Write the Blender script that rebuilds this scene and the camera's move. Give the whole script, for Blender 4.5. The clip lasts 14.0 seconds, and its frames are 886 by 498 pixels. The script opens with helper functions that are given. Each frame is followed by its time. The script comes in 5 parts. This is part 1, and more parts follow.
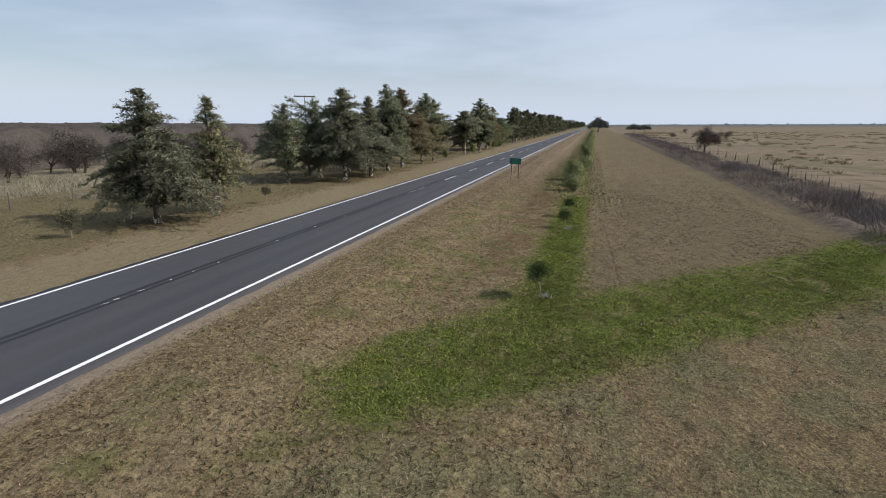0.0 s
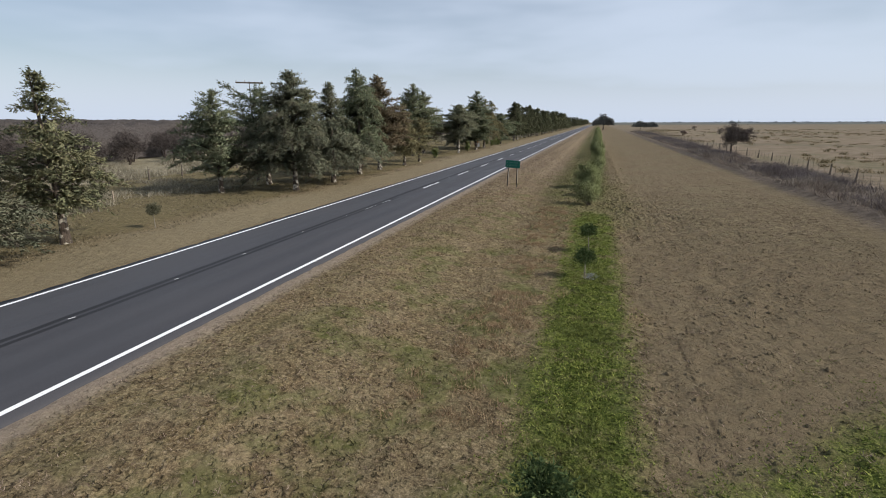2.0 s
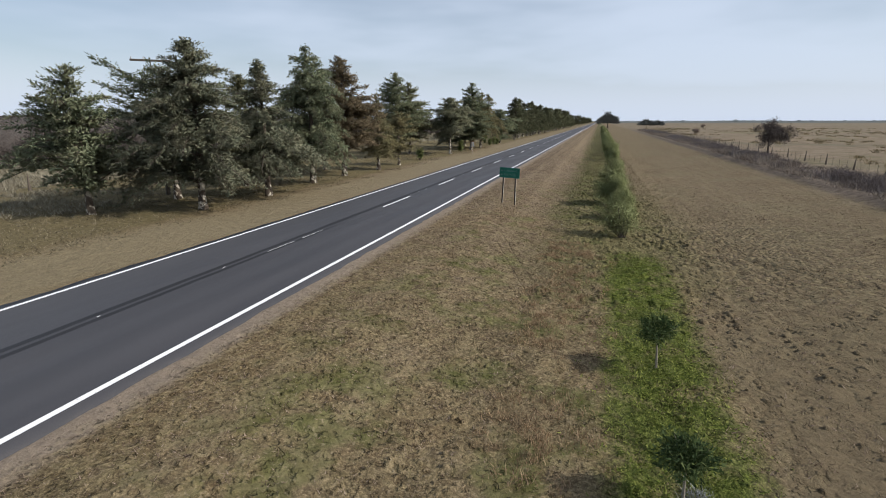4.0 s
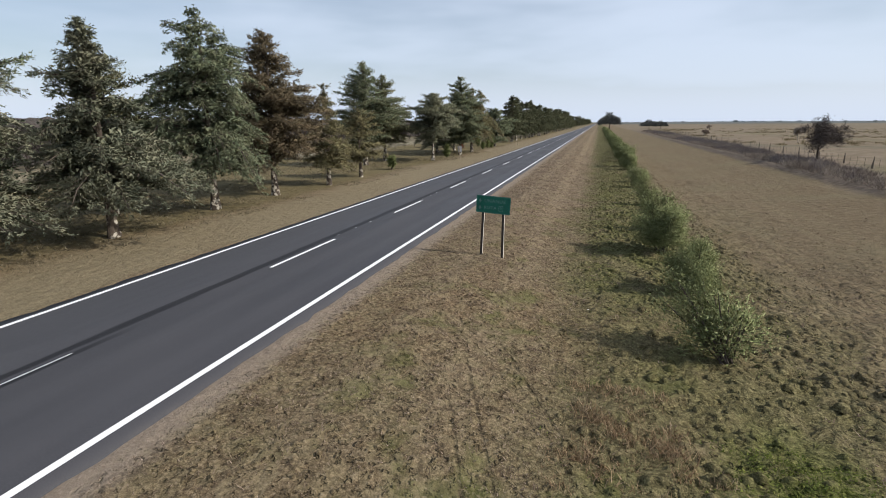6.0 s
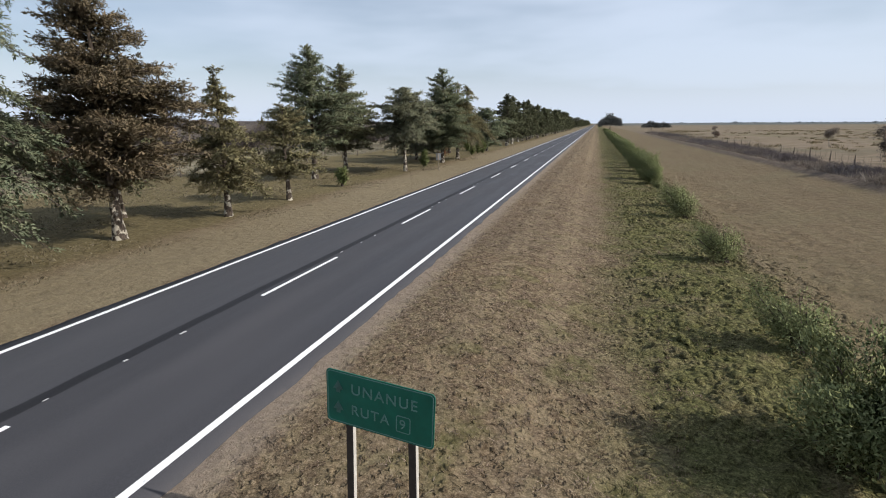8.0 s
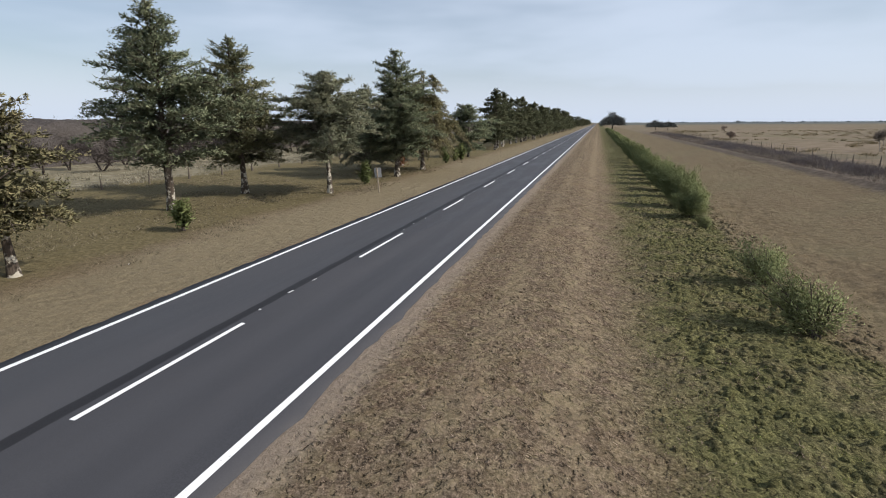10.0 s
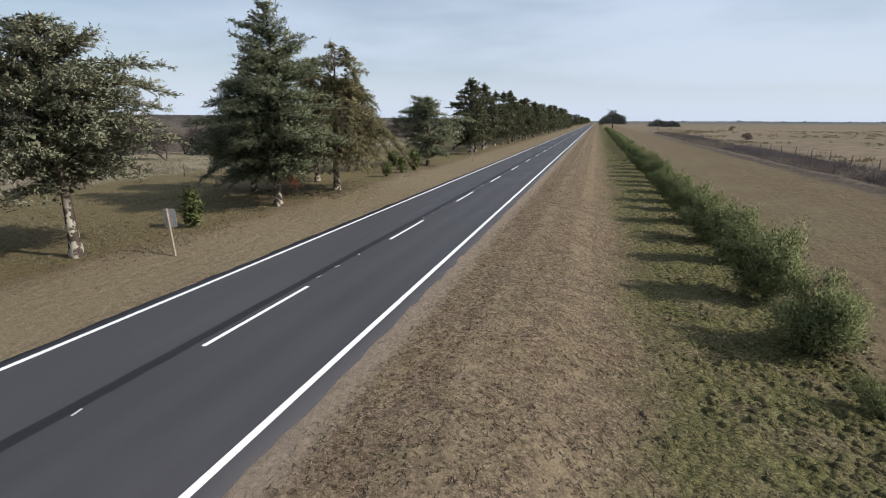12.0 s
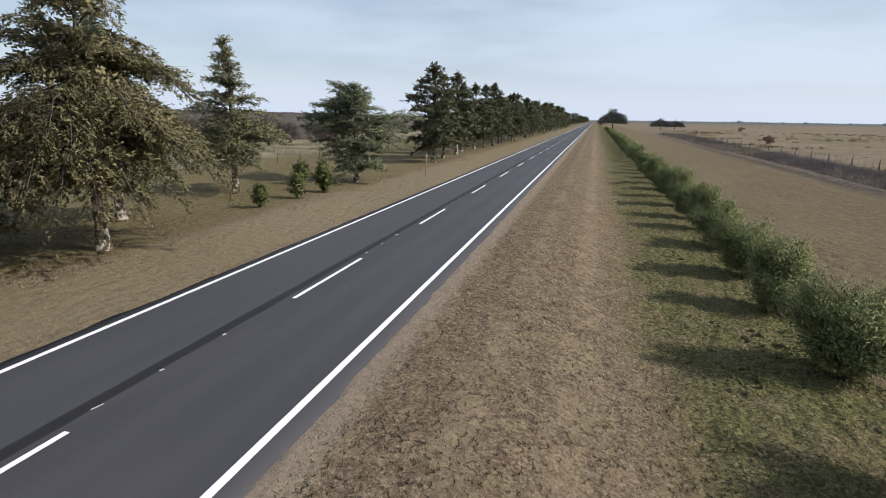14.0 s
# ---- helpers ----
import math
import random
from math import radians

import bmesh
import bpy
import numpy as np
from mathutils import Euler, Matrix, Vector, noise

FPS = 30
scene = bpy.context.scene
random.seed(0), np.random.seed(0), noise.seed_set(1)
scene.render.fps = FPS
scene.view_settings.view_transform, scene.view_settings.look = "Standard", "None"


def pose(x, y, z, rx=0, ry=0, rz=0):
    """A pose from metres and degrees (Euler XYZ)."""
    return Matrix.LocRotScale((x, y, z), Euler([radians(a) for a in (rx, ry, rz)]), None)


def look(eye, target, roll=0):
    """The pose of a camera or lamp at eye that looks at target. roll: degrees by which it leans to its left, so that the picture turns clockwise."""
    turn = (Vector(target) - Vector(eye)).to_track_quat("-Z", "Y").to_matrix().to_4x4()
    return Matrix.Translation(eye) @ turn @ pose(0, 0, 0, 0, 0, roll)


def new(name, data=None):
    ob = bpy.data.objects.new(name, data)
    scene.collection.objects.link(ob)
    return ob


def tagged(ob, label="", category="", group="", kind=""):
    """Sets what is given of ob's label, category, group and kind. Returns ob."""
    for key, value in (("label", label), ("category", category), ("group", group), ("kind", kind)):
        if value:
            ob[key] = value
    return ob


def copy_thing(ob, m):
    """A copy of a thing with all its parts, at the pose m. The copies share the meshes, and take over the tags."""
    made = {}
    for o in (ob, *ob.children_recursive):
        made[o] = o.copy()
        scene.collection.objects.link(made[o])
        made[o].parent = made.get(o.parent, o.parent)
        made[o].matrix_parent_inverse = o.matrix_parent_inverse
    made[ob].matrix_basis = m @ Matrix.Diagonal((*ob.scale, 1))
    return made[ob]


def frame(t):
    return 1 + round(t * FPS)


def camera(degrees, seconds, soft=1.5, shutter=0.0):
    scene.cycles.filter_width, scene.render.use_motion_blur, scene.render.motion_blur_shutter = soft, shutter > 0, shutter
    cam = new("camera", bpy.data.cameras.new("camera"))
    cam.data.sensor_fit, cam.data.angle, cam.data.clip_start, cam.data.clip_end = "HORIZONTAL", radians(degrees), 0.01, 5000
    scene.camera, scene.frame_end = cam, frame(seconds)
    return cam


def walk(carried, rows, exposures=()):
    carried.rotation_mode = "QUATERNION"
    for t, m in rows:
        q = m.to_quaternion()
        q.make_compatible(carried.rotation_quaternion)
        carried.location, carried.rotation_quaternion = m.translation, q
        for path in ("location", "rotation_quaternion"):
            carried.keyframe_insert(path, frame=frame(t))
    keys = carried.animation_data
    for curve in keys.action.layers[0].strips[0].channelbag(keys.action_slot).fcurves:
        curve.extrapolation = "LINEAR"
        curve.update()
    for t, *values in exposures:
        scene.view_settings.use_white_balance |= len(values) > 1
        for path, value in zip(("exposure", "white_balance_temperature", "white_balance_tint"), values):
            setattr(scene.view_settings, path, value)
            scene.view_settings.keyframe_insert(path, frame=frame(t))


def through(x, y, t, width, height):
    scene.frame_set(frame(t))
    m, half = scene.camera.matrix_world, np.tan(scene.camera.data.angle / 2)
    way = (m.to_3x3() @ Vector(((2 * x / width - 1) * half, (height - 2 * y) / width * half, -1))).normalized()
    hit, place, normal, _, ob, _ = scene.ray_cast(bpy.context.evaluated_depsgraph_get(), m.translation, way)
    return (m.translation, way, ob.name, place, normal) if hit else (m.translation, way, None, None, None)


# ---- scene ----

# ---------------------------------------------------------------- camera
cam = camera(82.74, 14.0, soft=0.95)
PATH = [
    (0, (15.953, 0.518, 6.066), (15.404, 2.381, 5.587), -0.2),
    (0.5, (15.7, 3.61, 5.977), (15.148, 5.472, 5.498), -0.3),
    (1, (15.376, 6.759, 5.893), (14.821, 8.62, 5.412), -0.2),
    (1.5, (15.003, 9.889, 5.783), (14.445, 11.748, 5.3), -0.2),
    (2, (14.603, 13.058, 5.67), (14.045, 14.915, 5.183), -0.2),
    (2.5, (14.199, 16.168, 5.54), (13.639, 18.025, 5.054), -0.2),
    (3, (13.804, 19.45, 5.421), (13.243, 21.306, 4.931), -0.1),
    (3.2, (13.629, 20.811, 5.405), (13.066, 22.666, 4.91), -0.1),
    (5.5, (11.395, 37.042, 5.035), (10.833, 38.899, 4.548), -0.2),
    (6, (11.059, 40.583, 5.042), (10.497, 42.44, 4.556), -0.35),
    (6.5, (10.746, 44.063, 5.057), (10.182, 45.919, 4.571), -0.4),
    (7, (10.344, 47.676, 5.068), (9.778, 49.532, 4.582), -0.45),
    (7.5, (9.885, 51.242, 5.011), (9.32, 53.098, 4.527), -0.5),
    (8, (9.494, 55.009, 5.044), (8.937, 56.869, 4.563), -0.4),
    (8.2, (9.399, 56.691, 5.05), (8.837, 58.55, 4.573), -0.35),
    (10.3, (8.777, 76.293, 5.209), (8.22, 78.152, 4.724), -0.35),
    (10.5, (8.757, 78.25, 5.217), (8.202, 80.109, 4.732), -0.35),
    (11, (8.763, 83.394, 5.251), (8.213, 85.255, 4.766), -0.25),
    (11.5, (8.778, 88.505, 5.286), (8.224, 90.362, 4.794), -0.1),
    (12, (8.822, 93.756, 5.359), (8.271, 95.614, 4.863), 0.2),
    (12.5, (8.784, 98.792, 5.38), (8.225, 100.644, 4.875), 0.5),
    (13, (8.694, 103.785, 5.398), (8.147, 105.642, 4.894), 0.65),
    (13.5, (8.564, 108.74, 5.406), (8.013, 110.592, 4.893), 0.75),
    (14, (8.441, 113.96, 5.416), (7.9, 115.818, 4.911), 0.8),
]
walk(cam, [(t, look(eye, target, roll)) for t, eye, target, roll in PATH],
     exposures=[(0.0, -0.05), (3.0, -0.03), (6.0, 0.10), (7.5, 0.10), (8.2, 0.08), (10.5, 0.02), (12.5, 0.04), (14.0, 0.10)])

# ---------------------------------------------------------------- world and sun
SUN_UP = 36.0
world = bpy.data.worlds.new("sky")
scene.world = world
world.use_nodes = True
wt = world.node_tree
wt.nodes.clear()
w_out = wt.nodes.new("ShaderNodeOutputWorld")
w_sky = wt.nodes.new("ShaderNodeTexSky")
w_sky.sky_type = "NISHITA"
w_sky.sun_disc = False
w_sky.sun_elevation = radians(SUN_UP)
w_sky.sun_rotation = radians(90)
w_sky.air_density, w_sky.dust_density, w_sky.ozone_density = 1.0, 1.5, 1.0
w_bg = wt.nodes.new("ShaderNodeBackground")
w_bg.inputs["Strength"].default_value = 0.10
wt.links.new(w_sky.outputs[0], w_bg.inputs[0])
# thin high cloud: long soft streaks
w_co = wt.nodes.new("ShaderNodeTexCoord")
w_map = wt.nodes.new("ShaderNodeMapping")
w_map.inputs["Scale"].default_value = (1.0, 1.0, 4.5)
w_map.inputs["Rotation"].default_value = (0.10, 0.06, 0.3)
wt.links.new(w_co.outputs["Generated"], w_map.inputs[0])
w_no = wt.nodes.new("ShaderNodeTexNoise")
w_no.inputs["Scale"].default_value, w_no.inputs["Detail"].default_value = 1.6, 4.0
w_no.inputs["Roughness"].default_value = 0.5
wt.links.new(w_map.outputs[0], w_no.inputs["Vector"])
w_mr = wt.nodes.new("ShaderNodeMapRange")
w_mr.interpolation_type = "SMOOTHSTEP"
w_mr.inputs["From Min"].default_value, w_mr.inputs["From Max"].default_value = 0.36, 0.68
w_mr.inputs["To Min"].default_value, w_mr.inputs["To Max"].default_value = 0.34, 0.78
wt.links.new(w_no.outputs["Fac"], w_mr.inputs["Value"])
# the veil thickens towards the horizon
w_sep = wt.nodes.new("ShaderNodeSeparateXYZ")
wt.links.new(w_co.outputs["Generated"], w_sep.inputs[0])
w_low = wt.nodes.new("ShaderNodeMapRange")
w_low.interpolation_type = "SMOOTHSTEP"
w_low.inputs["From Min"].default_value, w_low.inputs["From Max"].default_value = 0.0, 0.20
w_low.inputs["To Min"].default_value, w_low.inputs["To Max"].default_value = 0.86, 0.0
wt.links.new(w_sep.outputs[2], w_low.inputs["Value"])
w_max = wt.nodes.new("ShaderNodeMath")
w_max.operation = "MAXIMUM"
wt.links.new(w_mr.outputs[0], w_max.inputs[0])
wt.links.new(w_low.outputs[0], w_max.inputs[1])
w_cl = wt.nodes.new("ShaderNodeBackground")
w_cl.inputs["Color"].default_value = (0.668, 0.760, 0.918, 1)
w_cl.inputs["Strength"].default_value = 1.04
w_mix = wt.nodes.new("ShaderNodeMixShader")
wt.links.new(w_max.outputs[0], w_mix.inputs[0])
wt.links.new(w_bg.outputs[0], w_mix.inputs[1])
wt.links.new(w_cl.outputs[0], w_mix.inputs[2])
wt.links.new(w_mix.outputs[0], w_out.inputs[0])

sun = new("sun", bpy.data.lights.new("sun", "SUN"))
sun.data.energy, sun.data.angle, sun.data.color = 4.5, radians(0.55), (1.0, 0.945, 0.87)
sun.matrix_world = look((60, 60, 60 * math.tan(radians(SUN_UP))), (0, 60, 0))


# ---------------------------------------------------------------- node helpers
class Nodes:
    """A small builder for procedural materials."""

    def __init__(self, name):
        self.mat = bpy.data.materials.new(name)
        self.mat.use_nodes = True
        self.t = self.mat.node_tree
        self.t.nodes.clear()
        self.geo = self.t.nodes.new("ShaderNodeNewGeometry")
        self.pos = self.geo.outputs["Position"]
        self.island = self.geo.outputs["Random Per Island"]
        self.random = self.t.nodes.new("ShaderNodeObjectInfo").outputs["Random"]

    def put(self, value, socket):
        if isinstance(value, bpy.types.NodeSocket):
            self.t.links.new(value, socket)
        elif isinstance(value, (tuple, list)):
            socket.default_value = (*value[:3], 1.0) if socket.type == "RGBA" else value
        else:
            socket.default_value = value

    def math(self, op, a, b=0.0):
        n = self.t.nodes.new("ShaderNodeMath")
        n.operation = op
        self.put(a, n.inputs[0])
        self.put(b, n.inputs[1])
        return n.outputs[0]

    def axis(self, which):
        n = self.t.nodes.new("ShaderNodeSeparateXYZ")
        self.put(self.pos, n.inputs[0])
        return n.outputs[which]

    def scaled(self, sx, sy, sz):
        n = self.t.nodes.new("ShaderNodeMapping")
        self.put(self.pos, n.inputs[0])
        n.inputs["Scale"].default_value = (sx, sy, sz)
        return n.outputs[0]

    def noise(self, scale, detail=4.0, rough=0.55, vec=None):
        n = self.t.nodes.new("ShaderNodeTexNoise")
        self.put(self.pos if vec is None else vec, n.inputs["Vector"])
        n.inputs["Scale"].default_value, n.inputs["Detail"].default_value = scale, detail
        n.inputs["Roughness"].default_value = rough
        return n.outputs["Fac"]

    def cells(self, scale, vec=None):
        n = self.t.nodes.new("ShaderNodeTexVoronoi")
        n.feature = "SMOOTH_F1"
        self.put(self.pos if vec is None else vec, n.inputs["Vector"])
        n.inputs["Scale"].default_value, n.inputs["Smoothness"].default_value = scale, 0.35
        return n.outputs["Distance"], n.outputs["Color"]

    def warped(self, scale, amount):
        n = self.t.nodes.new("ShaderNodeTexNoise")
        self.put(self.pos, n.inputs["Vector"])
        n.inputs["Scale"].default_value, n.inputs["Detail"].default_value = scale, 3.0
        m = self.t.nodes.new("ShaderNodeVectorMath")
        m.operation = "MULTIPLY_ADD"
        self.put(n.outputs["Color"], m.inputs[0])
        m.inputs[1].default_value = (amount, amount, amount)
        self.put(self.pos, m.inputs[2])
        return m.outputs[0]

    def step(self, x, lo, hi, a=0.0, b=1.0):
        n = self.t.nodes.new("ShaderNodeMapRange")
        n.interpolation_type = "SMOOTHSTEP"
        self.put(x, n.inputs["Value"])
        for key, v in (("From Min", lo), ("From Max", hi), ("To Min", a), ("To Max", b)):
            n.inputs[key].default_value = v
        return n.outputs[0]

    def band(self, x, a, b, c, d):
        return self.math("MULTIPLY", self.step(x, a, b), self.step(x, c, d, 1.0, 0.0))

    def mix(self, fac, a, b):
        n = self.t.nodes.new("ShaderNodeMix")
        n.data_type = "RGBA"
        self.put(fac, n.inputs[0])
        self.put(a, n.inputs[6])
        self.put(b, n.inputs[7])
        return n.outputs[2]

    def ramp(self, fac, *stops):
        n = self.t.nodes.new("ShaderNodeValToRGB")
        while len(n.color_ramp.elements) < len(stops):
            n.color_ramp.elements.new(0.5)
        for e, (p, c) in zip(n.color_ramp.elements, stops):
            e.position, e.color = p, (*c, 1)
        self.put(fac, n.inputs[0])
        return n.outputs[0]

    def bump(self, height, strength, distance):
        n = self.t.nodes.new("ShaderNodeBump")
        self.put(height, n.inputs["Height"])
        n.inputs["Strength"].default_value, n.inputs["Distance"].default_value = strength, distance
        return n.outputs[0]

    def done(self, color, rough=0.8, normal=None, metal=0.0, spec=0.3, through=None):
        b = self.t.nodes.new("ShaderNodeBsdfPrincipled")
        self.put(color, b.inputs["Base Color"])
        self.put(rough, b.inputs["Roughness"])
        self.put(metal, b.inputs["Metallic"])
        b.inputs["Specular IOR Level"].default_value = spec
        if normal is not None:
            self.t.links.new(normal, b.inputs["Normal"])
        shader = b.outputs[0]
        if through is not None:
            tr = self.t.nodes.new("ShaderNodeBsdfTranslucent")
            self.put(color, tr.inputs[0])
            m = self.t.nodes.new("ShaderNodeMixShader")
            m.inputs[0].default_value = through
            self.t.links.new(shader, m.inputs[1])
            self.t.links.new(tr.outputs[0], m.inputs[2])
            shader = m.outputs[0]
        out = self.t.nodes.new("ShaderNodeOutputMaterial")
        self.t.links.new(shader, out.inputs[0])
        return self.mat


# ---------------------------------------------------------------- materials
def ground_material():
    n = Nodes("grassland")
    x, y = n.axis(0), n.axis(1)
    wob = n.math("MULTIPLY", n.math("SUBTRACT", n.noise(0.35, 5.0, 0.6), 0.5), 3.4)
    fine = n.math("MULTIPLY", n.math("SUBTRACT", n.noise(2.6, 4.0, 0.65), 0.5), 1.1)
    xe = n.math("ADD", n.math("ADD", x, wob), fine)
    ye = n.math("ADD", n.math("ADD", y, wob), fine)
    blade = n.noise(34.0, 3.0, 0.70)
    grain = n.math("ADD", n.math("MULTIPLY", n.noise(13.0, 5.0, 0.72), 0.6), n.math("MULTIPLY", blade, 0.4))
    clump = n.noise(2.3, 5.0, 0.62)
    broad = n.noise(0.16, 4.0, 0.55)
    mown = n.ramp(grain, (0.40, (0.062, 0.046, 0.034)), (0.5, (0.143, 0.106, 0.074)), (0.61, (0.280, 0.215, 0.157)))
    mown = n.mix(n.step(clump, 0.45, 0.75, 0.0, 0.40), mown, (0.126, 0.095, 0.051))
    mown = n.mix(n.math("MULTIPLY", n.step(broad, 0.42, 0.66, 0.0, 0.45), n.step(y, 45.0, 75.0, 1.0, 0.3)), mown, (0.215, 0.128, 0.072))
    gold = n.ramp(grain, (0.40, (0.062, 0.043, 0.025)), (0.5, (0.138, 0.105, 0.054)), (0.61, (0.275, 0.213, 0.119)))
    mown = n.mix(n.step(y, 30.0, 85.0, 0.75, 0.0), mown, gold)
    # scattered olive regrowth in the verge
    olive = n.math("MULTIPLY", n.step(n.math("ADD", n.noise(0.5, 5.0, 0.62), n.math("MULTIPLY", n.band(y, 13.0, 22.0, 30.0, 60.0), 0.07)), 0.52, 0.66), n.band(x, 4.5, 8.0, 13.0, 16.0))
    mown = n.mix(n.math("MULTIPLY", olive, n.step(y, 48.0, 92.0, 0.85, 0.12)), mown, (0.088, 0.094, 0.030))
    tracks = n.math("ADD", n.band(n.math("ADD", x, n.math("MULTIPLY", fine, 0.4)), 6.0, 6.3, 6.7, 7.1), n.band(n.math("ADD", x, n.math("MULTIPLY", fine, 0.4)), 8.0, 8.3, 8.8, 9.2))
    tracks = n.math("MULTIPLY", tracks, n.math("MULTIPLY", n.step(y, 45.0, 80.0, 0.2, 0.45), n.step(n.noise(0.35, 4.0, 0.6), 0.35, 0.6)))
    mown = n.mix(tracks, mown, (0.265, 0.205, 0.135))
    def rut(lean, at, y0, y1):
        d = n.math("ADD", n.math("ADD", x, n.math("MULTIPLY", y, lean)), n.math("SUBTRACT", n.math("MULTIPLY", fine, 0.16), at))
        return n.math("MULTIPLY", n.band(d, -0.07, -0.01, 0.01, 0.07), n.band(y, y0, y0 + 1.0, y1 - 1.0, y1))

    ruts = n.math("MAXIMUM", rut(0.535, 36.94, 46.5, 52.5), n.math("MAXIMUM", rut(0.37, 27.3, 42.0, 51.5), rut(0.37, 26.75, 42.0, 50.0)))
    mown = n.mix(n.math("MULTIPLY", ruts, n.step(n.noise(3.0, 3.0, 0.6), 0.40, 0.60, 0.05, 0.65)), mown, (0.040, 0.031, 0.021))
    thatch = n.noise(1.0, 4.0, 0.6, n.scaled(0.9, 1.5, 1.0))
    mown = n.mix(n.step(thatch, 0.50, 0.68, 0.0, 0.18), mown, (0.250, 0.190, 0.130))
    mown = n.mix(n.step(thatch, 0.36, 0.48, 0.20, 0.0), mown, (0.098, 0.074, 0.046))
    # sandy shoulder beside the asphalt
    sand = n.ramp(grain, (0.3, (0.134, 0.108, 0.067)), (0.7, (0.268, 0.226, 0.144)))
    left_sand = n.band(xe, -10.5, -8.0, -4.5, -3.0)
    right_sand = n.band(n.math("ADD", x, n.math("MULTIPLY", fine, 0.5)), 2.5, 3.6, 4.35, 4.9)
    col = n.mix(n.math("MULTIPLY", left_sand, 0.75), mown, sand)
    col = n.mix(n.math("MULTIPLY", right_sand, 0.85), col, n.ramp(grain, (0.3, (0.165, 0.130, 0.098)), (0.7, (0.310, 0.252, 0.200))))
    # left verge under the trees: brown litter with olive grass
    litter = n.ramp(n.noise(5.0, 5.0, 0.7), (0.3, (0.080, 0.066, 0.034)), (0.55, (0.150, 0.122, 0.066)), (0.75, (0.225, 0.182, 0.108)))
    litter = n.mix(n.step(n.noise(0.23, 4.0, 0.6), 0.48, 0.66, 0.0, 0.3), litter, (0.106, 0.090, 0.045))
    col = n.mix(n.step(xe, -11.0, -8.6, 1.0, 0.0), col, litter)
    # smooth grazed field beyond the hedge
    field = n.ramp(n.noise(3.2, 6.0, 0.72), (0.3, (0.096, 0.075, 0.046)), (0.52, (0.150, 0.113, 0.071)), (0.75, (0.205, 0.162, 0.107)))
    field = n.mix(n.step(blade, 0.36, 0.48, 0.45, 0.0), field, (0.070, 0.055, 0.034))
    field = n.mix(n.step(blade, 0.54, 0.66, 0.0, 0.40), field, (0.240, 0.192, 0.128))
    field = n.mix(n.step(n.noise(0.11, 3.0, 0.5), 0.45, 0.7, 0.0, 0.40), field, (0.150, 0.131, 0.078))
    rows = n.noise(1.0, 3.0, 0.6, n.scaled(1.6, 0.12, 1.0))
    field = n.mix(n.step(rows, 0.45, 0.7, 0.0, 0.35), field, (0.182, 0.150, 0.091))
    field = n.mix(n.step(y, 38.0, 72.0, 0.60, 0.0), field, (0.130, 0.101, 0.063))
    treads = n.math("MAXIMUM", rut(0.0, 15.85, 24.0, 31.5), n.math("MAXIMUM", rut(0.03, 18.05, 22.0, 40.0), rut(0.5, 34.2, 28.0, 36.0)))
    field = n.mix(n.math("MULTIPLY", treads, n.step(n.noise(5.0, 3.0, 0.6), 0.40, 0.58, 0.1, 0.7)), field, (0.045, 0.034, 0.022))
    lag = n.math("SUBTRACT", n.math("SUBTRACT", ye, 1.3), n.math("MULTIPLY", x, 0.87))
    col = n.mix(n.math("MULTIPLY", n.step(xe, 15.2, 17.2), n.step(lag, 3.0, 6.0)), col, field)
    # green strip along the saplings and the green sweep across the near verge
    green = n.ramp(grain, (0.38, (0.016, 0.024, 0.005)), (0.5, (0.077, 0.100, 0.020)), (0.62, (0.215, 0.228, 0.060)))
    green = n.mix(n.step(clump, 0.4, 0.72, 0.0, 0.55), green, (0.102, 0.109, 0.044))
    strip = n.math("MULTIPLY", n.band(n.math("ADD", x, fine), 13.0, 13.8, 15.5, 16.3), n.band(ye, 16.0, 19.0, 47.0, 52.0))
    skew = n.math("ADD", n.math("SUBTRACT", n.math("ADD", y, n.math("MULTIPLY", wob, 0.5)), n.math("MULTIPLY", x, 0.87)), fine)
    skew = n.math("SUBTRACT", skew, 1.3)
    bow = n.math("MULTIPLY", n.math("POWER", n.math("SUBTRACT", skew, 2.2), 2.0), 0.15)
    sweep = n.math("MULTIPLY", n.band(skew, -2.6, -1.2, 4.6, 6.2), n.step(n.math("SUBTRACT", n.math("ADD", x, fine), bow), 8.4, 9.9))
    sweep = n.math("MULTIPLY", sweep, n.step(x, 40.0, 55.0, 1.0, 0.0))
    wide = n.math("MULTIPLY", n.band(xe, 9.2, 11.8, 15.2, 16.6), n.step(ye, 47.5, 60.0))
    wide = n.math("MAXIMUM", wide, n.math("MULTIPLY", n.math("MULTIPLY", n.band(xe, 9.6, 12.0, 15.5, 19.0), n.band(y, 42.0, 48.0, 62.0, 80.0)), 0.6))
    wide = n.math("MULTIPLY", wide, n.step(n.noise(0.8, 5.0, 0.65), 0.32, 0.56, 0.50, 0.95))
    dull = n.ramp(grain, (0.39, (0.040, 0.037, 0.018)), (0.5, (0.110, 0.101, 0.047)), (0.62, (0.226, 0.206, 0.105)))
    col = n.mix(wide, col, dull)
    gm = n.math("MAXIMUM", n.math("MAXIMUM", strip, sweep), n.math("MULTIPLY", wide, n.step(y, 70.0, 90.0, 0.32, 0.22)))
    gm = n.math("MULTIPLY", gm, n.step(n.noise(1.1, 5.0, 0.65), 0.32, 0.56, 0.35, 1.0))
    col = n.mix(gm, col, green)
    past_green = n.math("MULTIPLY", n.step(skew, -2.6, -0.6, 1.0, 0.0), n.step(n.math("ADD", x, fine), 8.5, 11.0))
